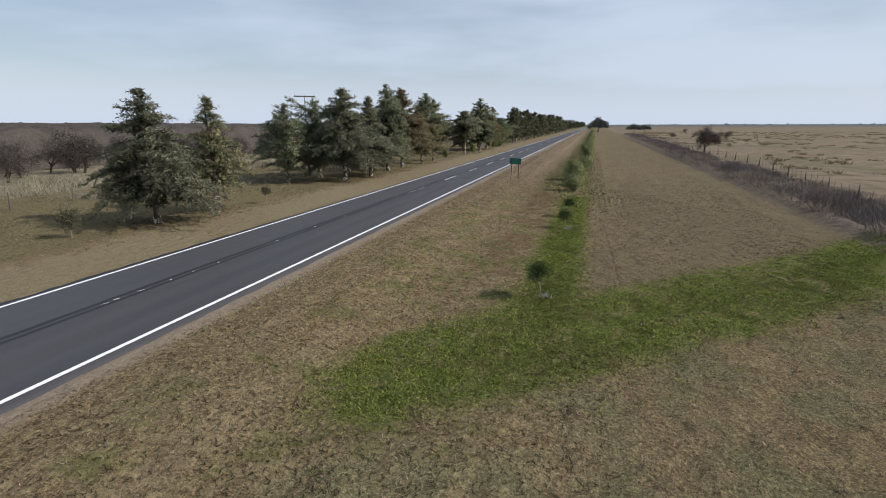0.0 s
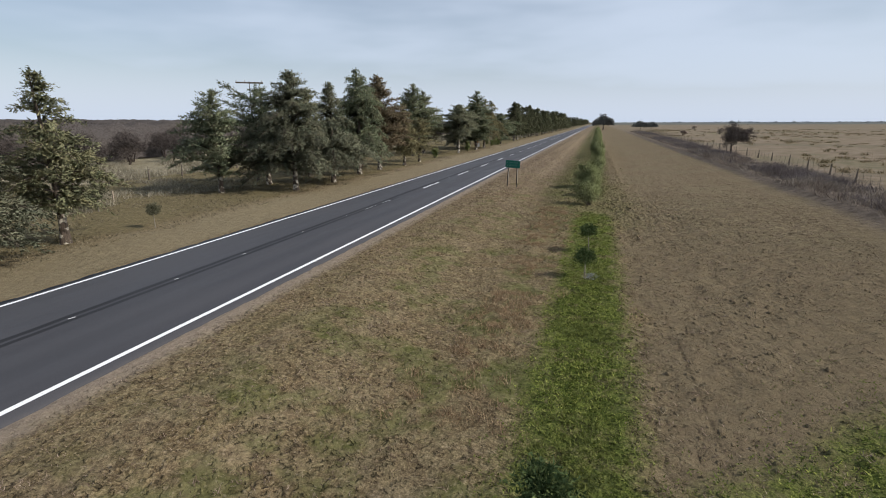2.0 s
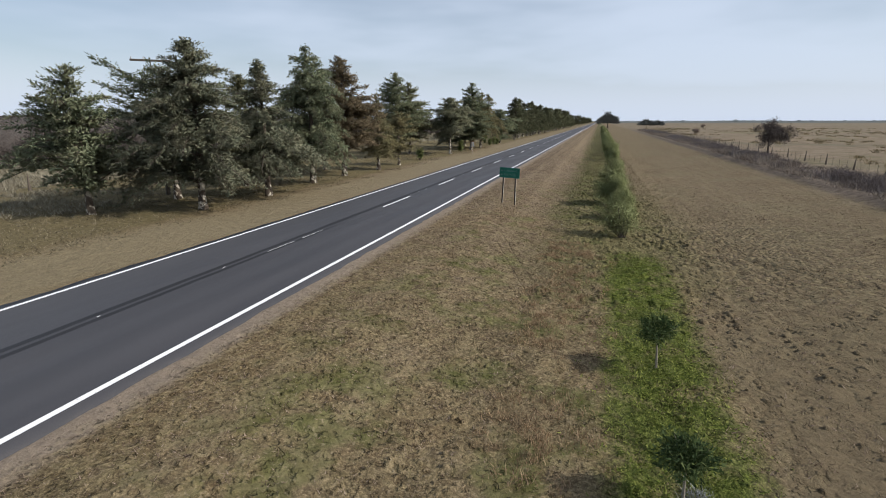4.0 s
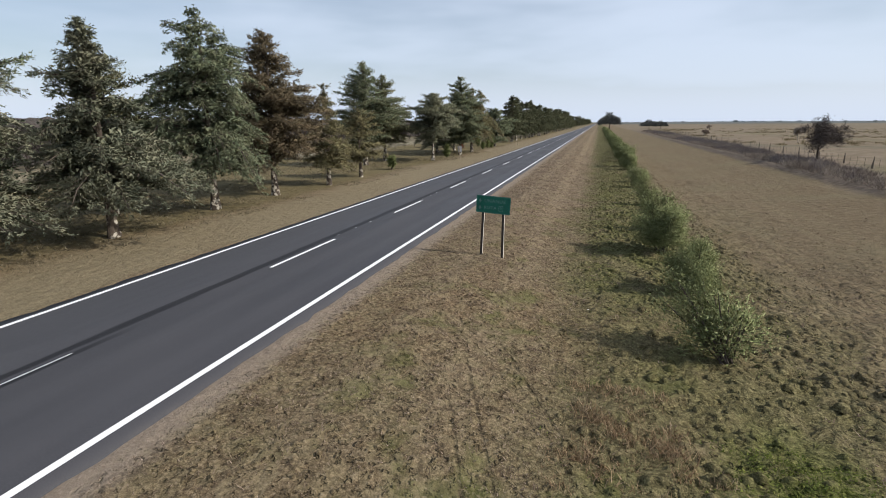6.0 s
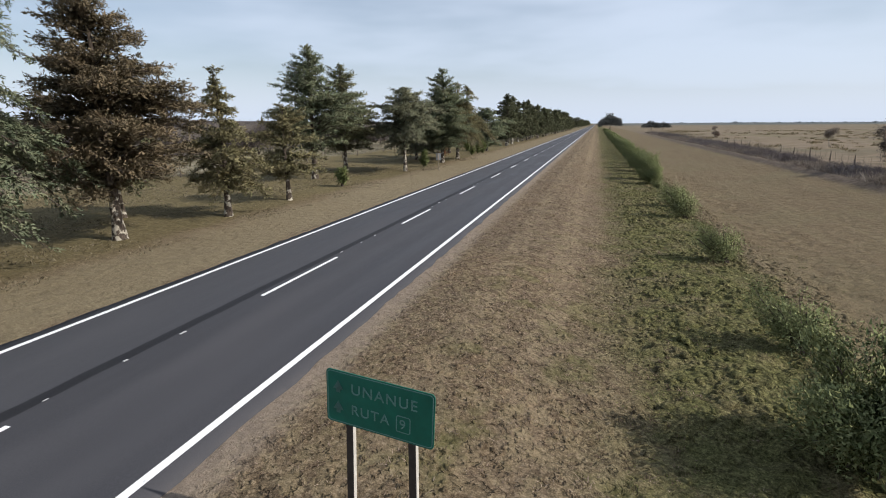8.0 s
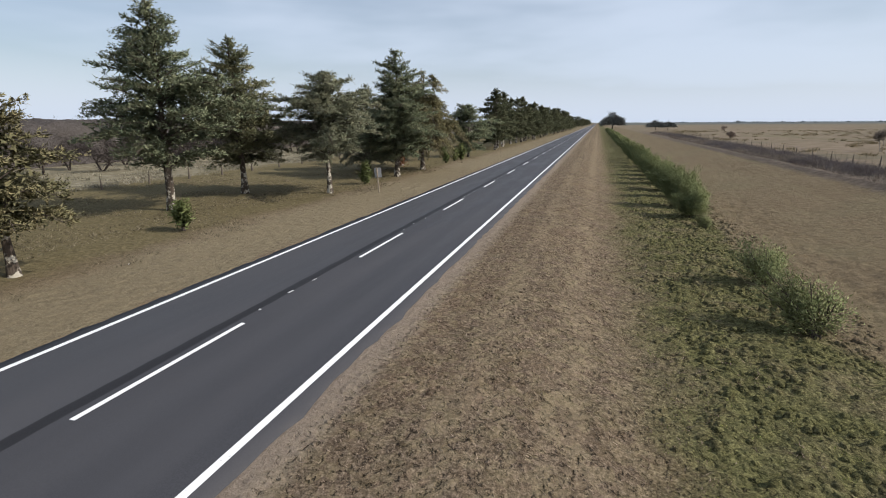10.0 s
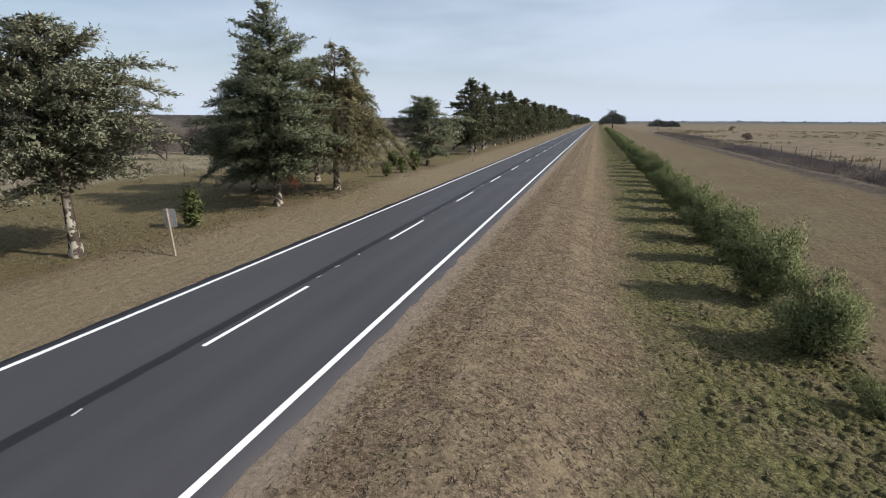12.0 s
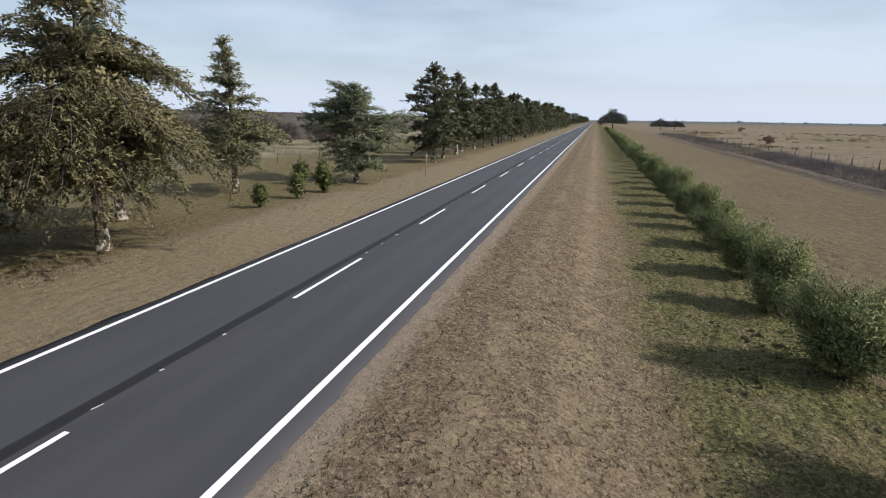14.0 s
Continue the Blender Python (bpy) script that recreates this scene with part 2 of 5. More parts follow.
    past_green = n.math("MULTIPLY", past_green, n.step(n.noise(0.45, 4.0, 0.6), 0.38, 0.58, 0.85, 0.10))
    olive_grey = n.ramp(grain, (0.39, (0.038, 0.038, 0.018)), (0.5, (0.105, 0.100, 0.052)), (0.62, (0.215, 0.200, 0.118)))
    col = n.mix(past_green, col, olive_grey)
    # pasture beyond the right fence and far plain
    past = n.ramp(n.noise(0.32, 6.0, 0.65), (0.3, (0.106, 0.084, 0.051)), (0.5, (0.185, 0.146, 0.104)), (0.72, (0.252, 0.200, 0.152)))
    past = n.mix(n.step(n.noise(0.045, 4.0, 0.6, n.scaled(1.0, 0.35, 1.0)), 0.5, 0.66, 0.0, 0.4), past, (0.106, 0.107, 0.054))
    belt = n.noise(1.0, 4.0, 0.6, n.scaled(0.012, 0.035, 1.0))
    past = n.mix(n.step(belt, 0.50, 0.62, 0.0, 0.6), past, (0.125, 0.110, 0.075))
    col = n.mix(n.step(xe, 29.0, 31.5), col, past)
    soil = n.ramp(n.noise(1.6, 5.0, 0.65), (0.3, (0.064, 0.051, 0.042)), (0.7, (0.173, 0.138, 0.111)))
    col = n.mix(n.math("MULTIPLY", n.band(n.math("ADD", x, fine), 29.6, 30.6, 36.5, 39.0), n.step(y, 300.0, 420.0, 0.9, 0.0)), col, soil)
    # far plain turns grey-blue: distance haze put into the ground colour
    far_haze = n.ramp(n.noise(0.004, 3.0, 0.6, n.scaled(0.3, 1.0, 1.0)), (0.4, (0.085, 0.098, 0.095)), (0.6, (0.130, 0.128, 0.115)))
    col = n.mix(n.math("MULTIPLY", n.step(y, 900.0, 1500.0), n.step(x, 30.0, 60.0)), col, far_haze)
    # pale straw behind the left fence
    straw = n.ramp(n.noise(0.9, 6.0, 0.7), (0.3, (0.125, 0.107, 0.068)), (0.55, (0.234, 0.205, 0.140)), (0.75, (0.328, 0.295, 0.216)))
    col = n.mix(n.step(xe, -35.0, -31.0, 1.0, 0.0), col, straw)
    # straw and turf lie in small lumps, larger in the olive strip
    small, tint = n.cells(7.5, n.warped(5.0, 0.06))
    large, tint2 = n.cells(4.3, n.warped(2.2, 0.14))
    turf = n.math("MAXIMUM", wide, n.math("MULTIPLY", n.band(xe, 14.5, 16.0, 20.0, 26.0), n.band(y, 42.0, 50.0, 68.0, 84.0)))
    near = n.math("MULTIPLY", n.math("MULTIPLY", n.step(x, 4.0, 4.6), n.step(x, 26.0, 32.0, 1.0, 0.0)), n.math("SUBTRACT", 1.0, n.math("MULTIPLY", n.step(x, 15.5, 17.5), n.step(y, 40.0, 48.0, 0.7, 0.0))))
    near = n.math("MULTIPLY", near, n.math("SUBTRACT", 1.0, n.math("MULTIPLY", n.step(x, 16.0, 18.0), n.step(y, 54.0, 66.0, 0.0, 0.8))))
    lumps = n.math("MULTIPLY", n.math("SUBTRACT", n.math("MULTIPLY", small, -0.26), n.math("ADD", n.math("MULTIPLY", ruts, 0.2), n.math("MULTIPLY", n.math("MULTIPLY", large, turf), 1.1))), near)
    hgt = n.math("ADD", n.math("ADD", n.math("MULTIPLY", grain, 0.45), n.noise(2.3, 2.0, 0.5)), lumps)
    # dark soil pits; their colour also carries the shade between the lumps
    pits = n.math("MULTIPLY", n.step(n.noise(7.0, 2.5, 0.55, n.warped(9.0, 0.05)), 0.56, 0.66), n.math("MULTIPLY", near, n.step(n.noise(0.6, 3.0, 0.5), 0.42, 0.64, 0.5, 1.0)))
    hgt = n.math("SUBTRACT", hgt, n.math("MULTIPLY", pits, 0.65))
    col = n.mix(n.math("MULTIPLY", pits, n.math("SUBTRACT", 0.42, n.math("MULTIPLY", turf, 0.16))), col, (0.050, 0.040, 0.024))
    pale = n.step(n.noise(12.0, 2.0, 0.5, n.warped(20.0, 0.05)), 0.60, 0.70, 0.0, 0.30)
    col = n.mix(n.math("MULTIPLY", pale, n.math("MULTIPLY", near, n.math("SUBTRACT", 1.0, n.math("MAXIMUM", wide, gm)))), col, (0.40, 0.325, 0.225))
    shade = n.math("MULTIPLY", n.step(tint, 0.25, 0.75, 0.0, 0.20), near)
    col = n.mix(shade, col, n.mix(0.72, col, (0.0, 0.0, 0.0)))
    col = n.mix(n.math("MULTIPLY", n.step(tint2, 0.30, 0.70, 0.0, 0.30), n.math("MULTIPLY", near, n.math("SUBTRACT", 1.0, n.math("MAXIMUM", wide, gm)))), col, n.mix(0.40, col, (0.42, 0.36, 0.20)))
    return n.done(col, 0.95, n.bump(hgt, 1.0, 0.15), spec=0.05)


def asphalt_material():
    n = Nodes("asphalt")
    x = n.axis(0)
    grit = n.noise(55.0, 3.0, 0.7)
    col = n.ramp(grit, (0.3, (0.030, 0.030, 0.034)), (0.7, (0.058, 0.057, 0.063)))
    patch = n.noise(0.35, 5.0, 0.6, n.scaled(1.6, 0.25, 1.0))
    col = n.mix(n.step(patch, 0.42, 0.7, 0.0, 0.45), col, (0.066, 0.064, 0.070))
    # left lane paled in the colour to stand for its bluish gloss
    col = n.mix(n.step(x, -0.5, -0.4, 0.22, 0.0), col, (0.075, 0.077, 0.085))
    # worn wheel tracks and the tar-sealed joint
    wheel = n.math("ADD", n.band(x, 0.55, 1.0, 1.2, 1.7), n.band(x, 2.0, 2.4, 2.6, 3.0))
    col = n.mix(n.math("MULTIPLY", wheel, 0.22), col, (0.074, 0.072, 0.077))
    wob = n.math("ADD", x, n.math("MULTIPLY", n.math("SUBTRACT", n.noise(0.8, 3.0), 0.5), 0.10))
    late = n.step(n.axis(1), 48.0, 50.5)
    pair = n.math("ADD", n.band(wob, -0.52, -0.46, -0.28, -0.22), n.band(wob, -0.14, -0.08, 0.06, 0.12))
    one = n.band(wob, -0.58, -0.52, -0.24, -0.18)
    joint = n.math("ADD", n.math("MULTIPLY", one, late), n.math("MULTIPLY", pair, n.math("SUBTRACT", 1.0, late)))
    col = n.mix(n.math("MULTIPLY", joint, 0.92), col, (0.012, 0.012, 0.014))
    edge = n.math("ADD", n.step(x, -3.92, -3.68, 1.0, 0.0), n.step(x, 3.72, 4.0))
    margin = n.math("ADD", n.step(x, -3.56, -3.50, 1.0, 0.0), n.step(x, 3.51, 3.57))
    col = n.mix(n.math("MULTIPLY", margin, 0.15), col, (0.034, 0.030, 0.033))
    dust = n.step(n.noise(2.0, 4.0, 0.65), 0.40, 0.66)
    col = n.mix(n.math("MULTIPLY", edge, n.math("MULTIPLY", dust, 0.12)), col, (0.17, 0.14, 0.115))
    return n.done(col, n.step(patch, 0.3, 0.7, 0.62, 0.80), n.bump(grit, 0.35, 0.006), spec=0.35)


def paint_material():
    n = Nodes("road_paint")
    wear = n.noise(14.0, 5.0, 0.7)
    col = n.mix(n.step(wear, 0.56, 0.76), (0.80, 0.80, 0.80), (0.34, 0.33, 0.33))
    return n.done(col, 0.6, n.bump(wear, 0.2, 0.004), spec=0.3)


def needle_material(name, deep, body, tip):
    n = Nodes(name)
    lump = n.noise(2.4, 4.0, 0.65)
    col = n.ramp(lump, (0.30, deep), (0.50, body), (0.72, tip))
    col = n.mix(0.25, col, body)
    big = n.noise(0.7, 3.0, 0.6)
    col = n.mix(n.step(big, 0.45, 0.70, 0.0, 0.45), col, tip)
    col = n.mix(n.math("MULTIPLY", n.random, 0.25), col, (0.105, 0.105, 0.055))
    return n.done(col, 0.8, n.bump(n.noise(16.0, 4.0, 0.75), 0.2, 0.05), spec=0.10, through=0.22)


def bark_material(name, dark, light, pale=0.0):
    n = Nodes(name)
    ridges = n.noise(6.0, 6.0, 0.7, n.scaled(3.0, 3.0, 0.6))
    col = n.ramp(ridges, (0.3, dark), (0.7, light))
    if pale:
        z = n.axis(2)
        spot = n.math("MULTIPLY", n.step(n.noise(3.4, 4.0, 0.55), 0.50, 0.58), n.step(z, 1.4, 2.8, 1.0, 0.0))
        col = n.mix(n.math("MULTIPLY", spot, pale), col, (0.50, 0.46, 0.38))
    return n.done(col, 0.9, n.bump(ridges, 0.8, 0.03), spec=0.15)


def plain(name, color, rough=0.7, spread=0.25, scale=6.0, metal=0.0, spec=0.3):
    n = Nodes(name)
    f = n.noise(scale, 5.0, 0.65)
    lo = tuple(c * (1 - spread) for c in color)
    hi = tuple(min(1.0, c * (1 + spread)) for c in color)
    return n.done(n.ramp(f, (0.3, lo), (0.7, hi)), rough, n.bump(f, 0.15, 0.01), metal, spec)


def blade_material(name, a, b, c, patch=None, through=0.2):
    n = Nodes(name)
    col = n.ramp(n.island, (0.0, a), (0.5, b), (1.0, c))
    if patch:
        col = n.mix(n.step(n.noise(0.22, 4.0, 0.6), 0.42, 0.66, 0.0, 0.7), col, patch)
    return n.done(col, 0.85, spec=0.15, through=through)


def canopy_material():
    n = Nodes("thorn_canopy")
    twig = n.noise(3.2, 6.0, 0.75)
    col = n.ramp(twig, (0.3, (0.045, 0.038, 0.034)), (0.55, (0.092, 0.081, 0.076)), (0.75, (0.150, 0.136, 0.128)))
    col = n.mix(n.step(n.noise(0.14, 3.0, 0.5), 0.42, 0.65, 0.0, 0.5), col, (0.105, 0.090, 0.076))
    return n.done(col, 0.95, n.bump(twig, 1.0, 0.3), spec=0.05)


M_GROUND, M_ASPHALT, M_PAINT = ground_material(), asphalt_material(), paint_material()
M_NEEDLE = needle_material("cypress_green", (0.103, 0.123, 0.076), (0.221, 0.232, 0.132), (0.396, 0.342, 0.186))
M_NEEDLE_BLUE = needle_material("cypress_blue", (0.095, 0.112, 0.080), (0.189, 0.206, 0.143), (0.325, 0.300, 0.200))
M_NEEDLE_PALE = needle_material("cypress_pale", (0.122, 0.141, 0.100), (0.242, 0.260, 0.175), (0.413, 0.380, 0.253))
M_NEEDLE_DARK = needle_material("cypress_dark", (0.101, 0.145, 0.100), (0.216, 0.256, 0.159), (0.372, 0.356, 0.221))
M_NEEDLE_MOSS = needle_material("cypress_moss", (0.114, 0.120, 0.067), (0.240, 0.221, 0.120), (0.397, 0.324, 0.174))
M_NEEDLE_FAR = needle_material("cypress_far", (0.036, 0.048, 0.029), (0.086, 0.097, 0.057), (0.164, 0.157, 0.092))
M_NEEDLE_RUST = needle_material("cypress_rust", (0.105, 0.090, 0.054), (0.200, 0.160, 0.104), (0.315, 0.238, 0.150))
M_NEEDLE_YOUNG = needle_material("young_conifer", (0.067, 0.093, 0.035), (0.157, 0.192, 0.070), (0.296, 0.320, 0.136))
M_BARK = bark_material("cypress_bark", (0.036, 0.028, 0.022), (0.115, 0.090, 0.070), 0.8)
M_TWIG = bark_material("dead_twig", (0.055, 0.044, 0.036), (0.130, 0.105, 0.086))
M_BARE = bark_material("thorn_bark", (0.030, 0.024, 0.020), (0.085, 0.068, 0.056))
M_SCRUB = blade_material("thorn_twigs", (0.036, 0.029, 0.026), (0.070, 0.058, 0.052), (0.120, 0.102, 0.094), None, 0.1)
M_LEAF = blade_material("shrub_leaf", (0.120, 0.145, 0.062), (0.200, 0.228, 0.100), (0.330, 0.345, 0.170), None, 0.2)
M_LEAF_DARK = blade_material("sapling_leaf", (0.024, 0.042, 0.016), (0.054, 0.083, 0.029), (0.119, 0.147, 0.054), None, 0.15)
M_CANOPY = canopy_material()
M_LEAF_DULL = blade_material("dull_leaf", (0.040, 0.042, 0.026), (0.095, 0.095, 0.058), (0.185, 0.175, 0.115), None, 0.15)
M_LEAF_FAR = blade_material("far_leaf", (0.055, 0.058, 0.054), (0.098, 0.102, 0.096), (0.155, 0.158, 0.148), None, 0.1)
# leaf colour for the horizon: distance haze is put in as pale blue-grey
M_HAZED_LEAF = blade_material("hazed_horizon_leaf", (0.286, 0.312, 0.332), (0.351, 0.377, 0.403), (0.416, 0.442, 0.468), None, 0.1)
M_DRY = blade_material("dry_blades", (0.055, 0.038, 0.028), (0.175, 0.128, 0.092), (0.420, 0.327, 0.252), (0.130, 0.090, 0.060))
M_GREEN = blade_material("green_blades", (0.038, 0.056, 0.010), (0.124, 0.158, 0.030), (0.290, 0.305, 0.080), (0.100, 0.112, 0.030))
M_WEED = blade_material("dry_weeds", (0.085, 0.068, 0.057), (0.185, 0.153, 0.128), (0.350, 0.302, 0.246), (0.115, 0.090, 0.074))
M_STRAW = blade_material("straw_tussock", (0.140, 0.122, 0.084), (0.255, 0.226, 0.165), (0.395, 0.356, 0.272), (0.170, 0.156, 0.106))
M_TUFT = blade_material("pasture_tussock", (0.095, 0.078, 0.043), (0.176, 0.142, 0.081), (0.284, 0.223, 0.135))
M_HUMMOCK = blade_material("olive_blades", (0.060, 0.064, 0.024), (0.125, 0.130, 0.052), (0.245, 0.232, 0.115), (0.135, 0.118, 0.060))
M_TUFT2 = blade_material("field_blades", (0.075, 0.062, 0.040), (0.165, 0.138, 0.090), (0.29, 0.245, 0.165))
M_BRUSH = blade_material("bush_twigs", (0.120, 0.090, 0.072), (0.203, 0.154, 0.126), (0.300, 0.240, 0.198), None, 0.1)
M_FENCEBRUSH = blade_material("grey_brush", (0.058, 0.048, 0.047), (0.118, 0.101, 0.101), (0.225, 0.202, 0.202), (0.080, 0.064, 0.056), 0.05)
M_GREYTUFT = blade_material("grey_tuft", (0.14, 0.15, 0.14), (0.26, 0.27, 0.26), (0.44, 0.45, 0.45))
M_DEAD = blade_material("dead_needles", (0.10, 0.042, 0.022), (0.21, 0.090, 0.048), (0.34, 0.165, 0.090), None, 0.2)
M_TAWNY = blade_material("tawny_blades", (0.123, 0.080, 0.046), (0.271, 0.186, 0.110), (0.431, 0.319, 0.201))
M_FLECK = plain("worn_fleck", (0.42, 0.42, 0.42), 0.7, 0.35, 30.0)
M_POST = plain("weathered_post", (0.105, 0.085, 0.068), 0.9, 0.45, 12.0)
M_WIRE = plain("fence_wire", (0.16, 0.155, 0.15), 0.5, 0.2, 3.0, 0.7)
M_SIGN = plain("sign_green", (0.004, 0.115, 0.078), 0.45, 0.18, 4.0, 0.0, 0.4)
M_LETTER = plain("sign_letter", (0.115, 0.225, 0.20), 0.5, 0.2, 30.0)
M_SIGN_BACK = plain("sign_back", (0.36, 0.37, 0.38), 0.5, 0.15, 6.0, 0.3)
# sign posts: shade and sunlight put into a dark and a pale colour
M_POST_SHADED = plain("post_shaded_face", (0.045, 0.036, 0.030), 0.7, 0.3, 14.0)
M_POST_LIT = plain("post_sunlit_face", (0.50, 0.47, 0.42), 0.6, 0.15, 14.0)
M_WOODPOST = plain("sign_wood_post", (0.30, 0.245, 0.185), 0.8, 0.3, 14.0)
M_SAPBARK = plain("sapling_bark", (0.24, 0.21, 0.17), 0.8, 0.3, 20.0)
M_CONCRETE = plain("power_pole", (0.075, 0.064, 0.054), 0.85, 0.2, 5.0)
M_STONE = plain("pale_litter", (0.62, 0.60, 0.56), 0.8, 0.2, 20.0)


# ---------------------------------------------------------------- mesh helpers
def mesh_from(name, verts, faces, mats, index=None):
    """A mesh from arrays: faces is an (n, 3) or (n, 4) array."""
    me = bpy.data.meshes.new(name)
    verts = np.ascontiguousarray(verts, dtype=np.float32)
    faces = np.ascontiguousarray(faces, dtype=np.int32)
    k = faces.shape[1]
    me.vertices.add(len(verts))
    me.vertices.foreach_set("co", verts.ravel())
    me.loops.add(faces.size)
    me.loops.foreach_set("vertex_index", faces.ravel())
    me.polygons.add(len(faces))
    me.polygons.foreach_set("loop_start", np.arange(0, faces.size, k, dtype=np.int32))
    if index is not None:
        me.polygons.foreach_set("material_index", index)
    me.update(calc_edges=True)
    for m in mats if isinstance(mats, (list, tuple)) else [mats]:
        me.materials.append(m)
    return me


def soup(name, verts, mat, normals=None):
    """Loose triangles: three rows of verts each."""
    v = verts.reshape(-1, 3)
    me = mesh_from(name, v, np.arange(len(v)).reshape(-1, 3), mat)
    if normals is not None:
        soften(me, normals)
    return me


def soften(me, normals):
    """Foliage takes its light as a mass: smooth faces with the clump's own normals."""
    me.polygons.foreach_set("use_smooth", np.ones(len(me.polygons), dtype=bool))
    me.normals_split_custom_set_from_vertices(normals.astype(np.float32).tolist())


def thing(name, m, label, category, group="", kind=""):
    ob = new(name)
    ob.empty_display_size = 0.2
    ob.matrix_basis = m
    return tagged(ob, label, category, group, kind)


def part(name, me, parent, label=""):
    ob = new(name, me)
    ob.parent = parent
    return tagged(ob, label)


def bm_mesh(name, bm, mat, smooth=False):
    me = bpy.data.meshes.new(name)
    bm.to_mesh(me)
    bm.free()
    me.materials.append(mat)
    if smooth:
        me.polygons.foreach_set("use_smooth", [True] * len(me.polygons))
    return me


def box_bm(x0, x1, y0, y1, z0, z1, bevel=0.0):
    bm = bmesh.new()
    bmesh.ops.create_cube(bm, size=1.0)
    for v in bm.verts:
        v.co = Vector((x0 + (v.co.x + 0.5) * (x1 - x0), y0 + (v.co.y + 0.5) * (y1 - y0), z0 + (v.co.z + 0.5) * (z1 - z0)))
    if bevel:
        bmesh.ops.bevel(bm, geom=bm.edges[:], offset=bevel, segments=2, affect="EDGES", profile=0.6)
    return bm


def unit(v):
    return v / np.maximum(np.linalg.norm(v, axis=-1, keepdims=True), 1e-9)


def tubes(p0, p1, r0, r1, sides=4):
    """Tapered sticks as triangles (verts, faces)."""
    p0, p1 = np.atleast_2d(p0), np.atleast_2d(p1)
    r0, r1 = np.broadcast_to(r0, len(p0)), np.broadcast_to(r1, len(p0))
    d = unit(p1 - p0)
    ref = np.where(np.abs(d[:, 2:3]) > 0.9, np.array([[1.0, 0, 0]]), np.array([[0, 0, 1.0]]))
    a = unit(np.cross(d, ref))
    b = np.cross(d, a)
    ang = np.arange(sides) * 2 * math.pi / sides
    ring = np.cos(ang)[None, :, None] * a[:, None] + np.sin(ang)[None, :, None] * b[:, None]
    v = np.concatenate([p0[:, None] + ring * r0[:, None, None], p1[:, None] + ring * r1[:, None, None]], 1)
    i = np.arange(sides)
    j = (i + 1) % sides
    f = np.concatenate([np.stack([i, j, j + sides], 1), np.stack([i, j + sides, i + sides], 1)])
    f = f[None] + (np.arange(len(p0)) * 2 * sides)[:, None, None]
    return v.reshape(-1, 3), f.reshape(-1, 3)


def join(*pairs):
    vs, fs, k = [], [], 0
    for v, f in pairs:
        vs.append(v)
        fs.append(f + k)
        k += len(v)
    return np.concatenate(vs), np.concatenate(fs)


def leaves(rng, centre, way, n, length, width, spread, scatter, face=None, loose=0.45):
    """n pointed leaves round each centre, fanning about its way."""
    k = len(centre)
    c = np.repeat(centre, n, 0) + rng.normal(0, 1, (k * n, 3)) * scatter
    d = unit(np.repeat(unit(way), n, 0) + rng.normal(0, spread, (k * n, 3)))
    flat = rng.normal(0, 1, (k * n, 3)) if face is None else np.repeat(unit(face), n, 0) + rng.normal(0, loose, (k * n, 3))
    side = unit(np.cross(d, flat))
    ln = length * rng.uniform(0.6, 1.25, (k * n, 1))
    wd = width * rng.uniform(0.6, 1.25, (k * n, 1)) * 0.5
    root = c - d * ln * 0.4
    return np.stack([root - side * wd, root + side * wd, c + d * ln * 0.6], 1).reshape(-1, 3)


def lattice(seed):
    return np.random.default_rng(seed).random((256, 256))


def value_noise(tab, x, y):
    xi, yi = np.floor(x).astype(int), np.floor(y).astype(int)
    fx, fy = x - xi, y - yi
    fx, fy = fx * fx * (3 - 2 * fx), fy * fy * (3 - 2 * fy)
    a, b = tab[xi & 255, yi & 255], tab[(xi + 1) & 255, yi & 255]
    c, d = tab[xi & 255, (yi + 1) & 255], tab[(xi + 1) & 255, (yi + 1) & 255]
    return (a * (1 - fx) + b * fx) * (1 - fy) + (c * (1 - fx) + d * fx) * fy


TAB = lattice(11)


def clods(x, y, size=0.55):
    """Rounded clumps of turf on a jittered grid, 0 in the gaps and 1 on top."""
    gx_, gy_ = np.floor(x / size).astype(int), np.floor(y / size).astype(int)
    best = np.full(np.shape(x), 9.0)
    for i in (-1, 0, 1):
        for j in (-1, 0, 1):
            a, b = gx_ + i, gy_ + j
            px = (a + 0.15 + 0.7 * TAB[a & 255, b & 255]) * size
            py = (b + 0.15 + 0.7 * TAB[(b + 57) & 255, (a + 131) & 255]) * size
            rad = size * (0.42 + 0.38 * TAB[(a + 19) & 255, (b + 83) & 255])
            best = np.minimum(best, ((x - px) ** 2 + (y - py) ** 2) / rad ** 2)
    return np.sqrt(np.clip(1 - best, 0, 1))


def ease(v, a, b):
    t = np.clip((v - a) / (b - a), 0, 1)
    return t * t * (3 - 2 * t)


def swale(x, y):
    """The shallow ditch that runs between the road's verge and the bank."""
    depth = 0.52 + 0.30 * ease(y, 62, 98) + 0.22 * ease(y, 26, 38) * np.exp(-((x - 18.5) / 2.6) ** 2)
    return -depth * ease(x, 6.5, 10.8) * ease(-x, -33.0, -22.0)


def on_ground(x, y):
    return float(relief(np.array([x]), np.array([y]))[0])


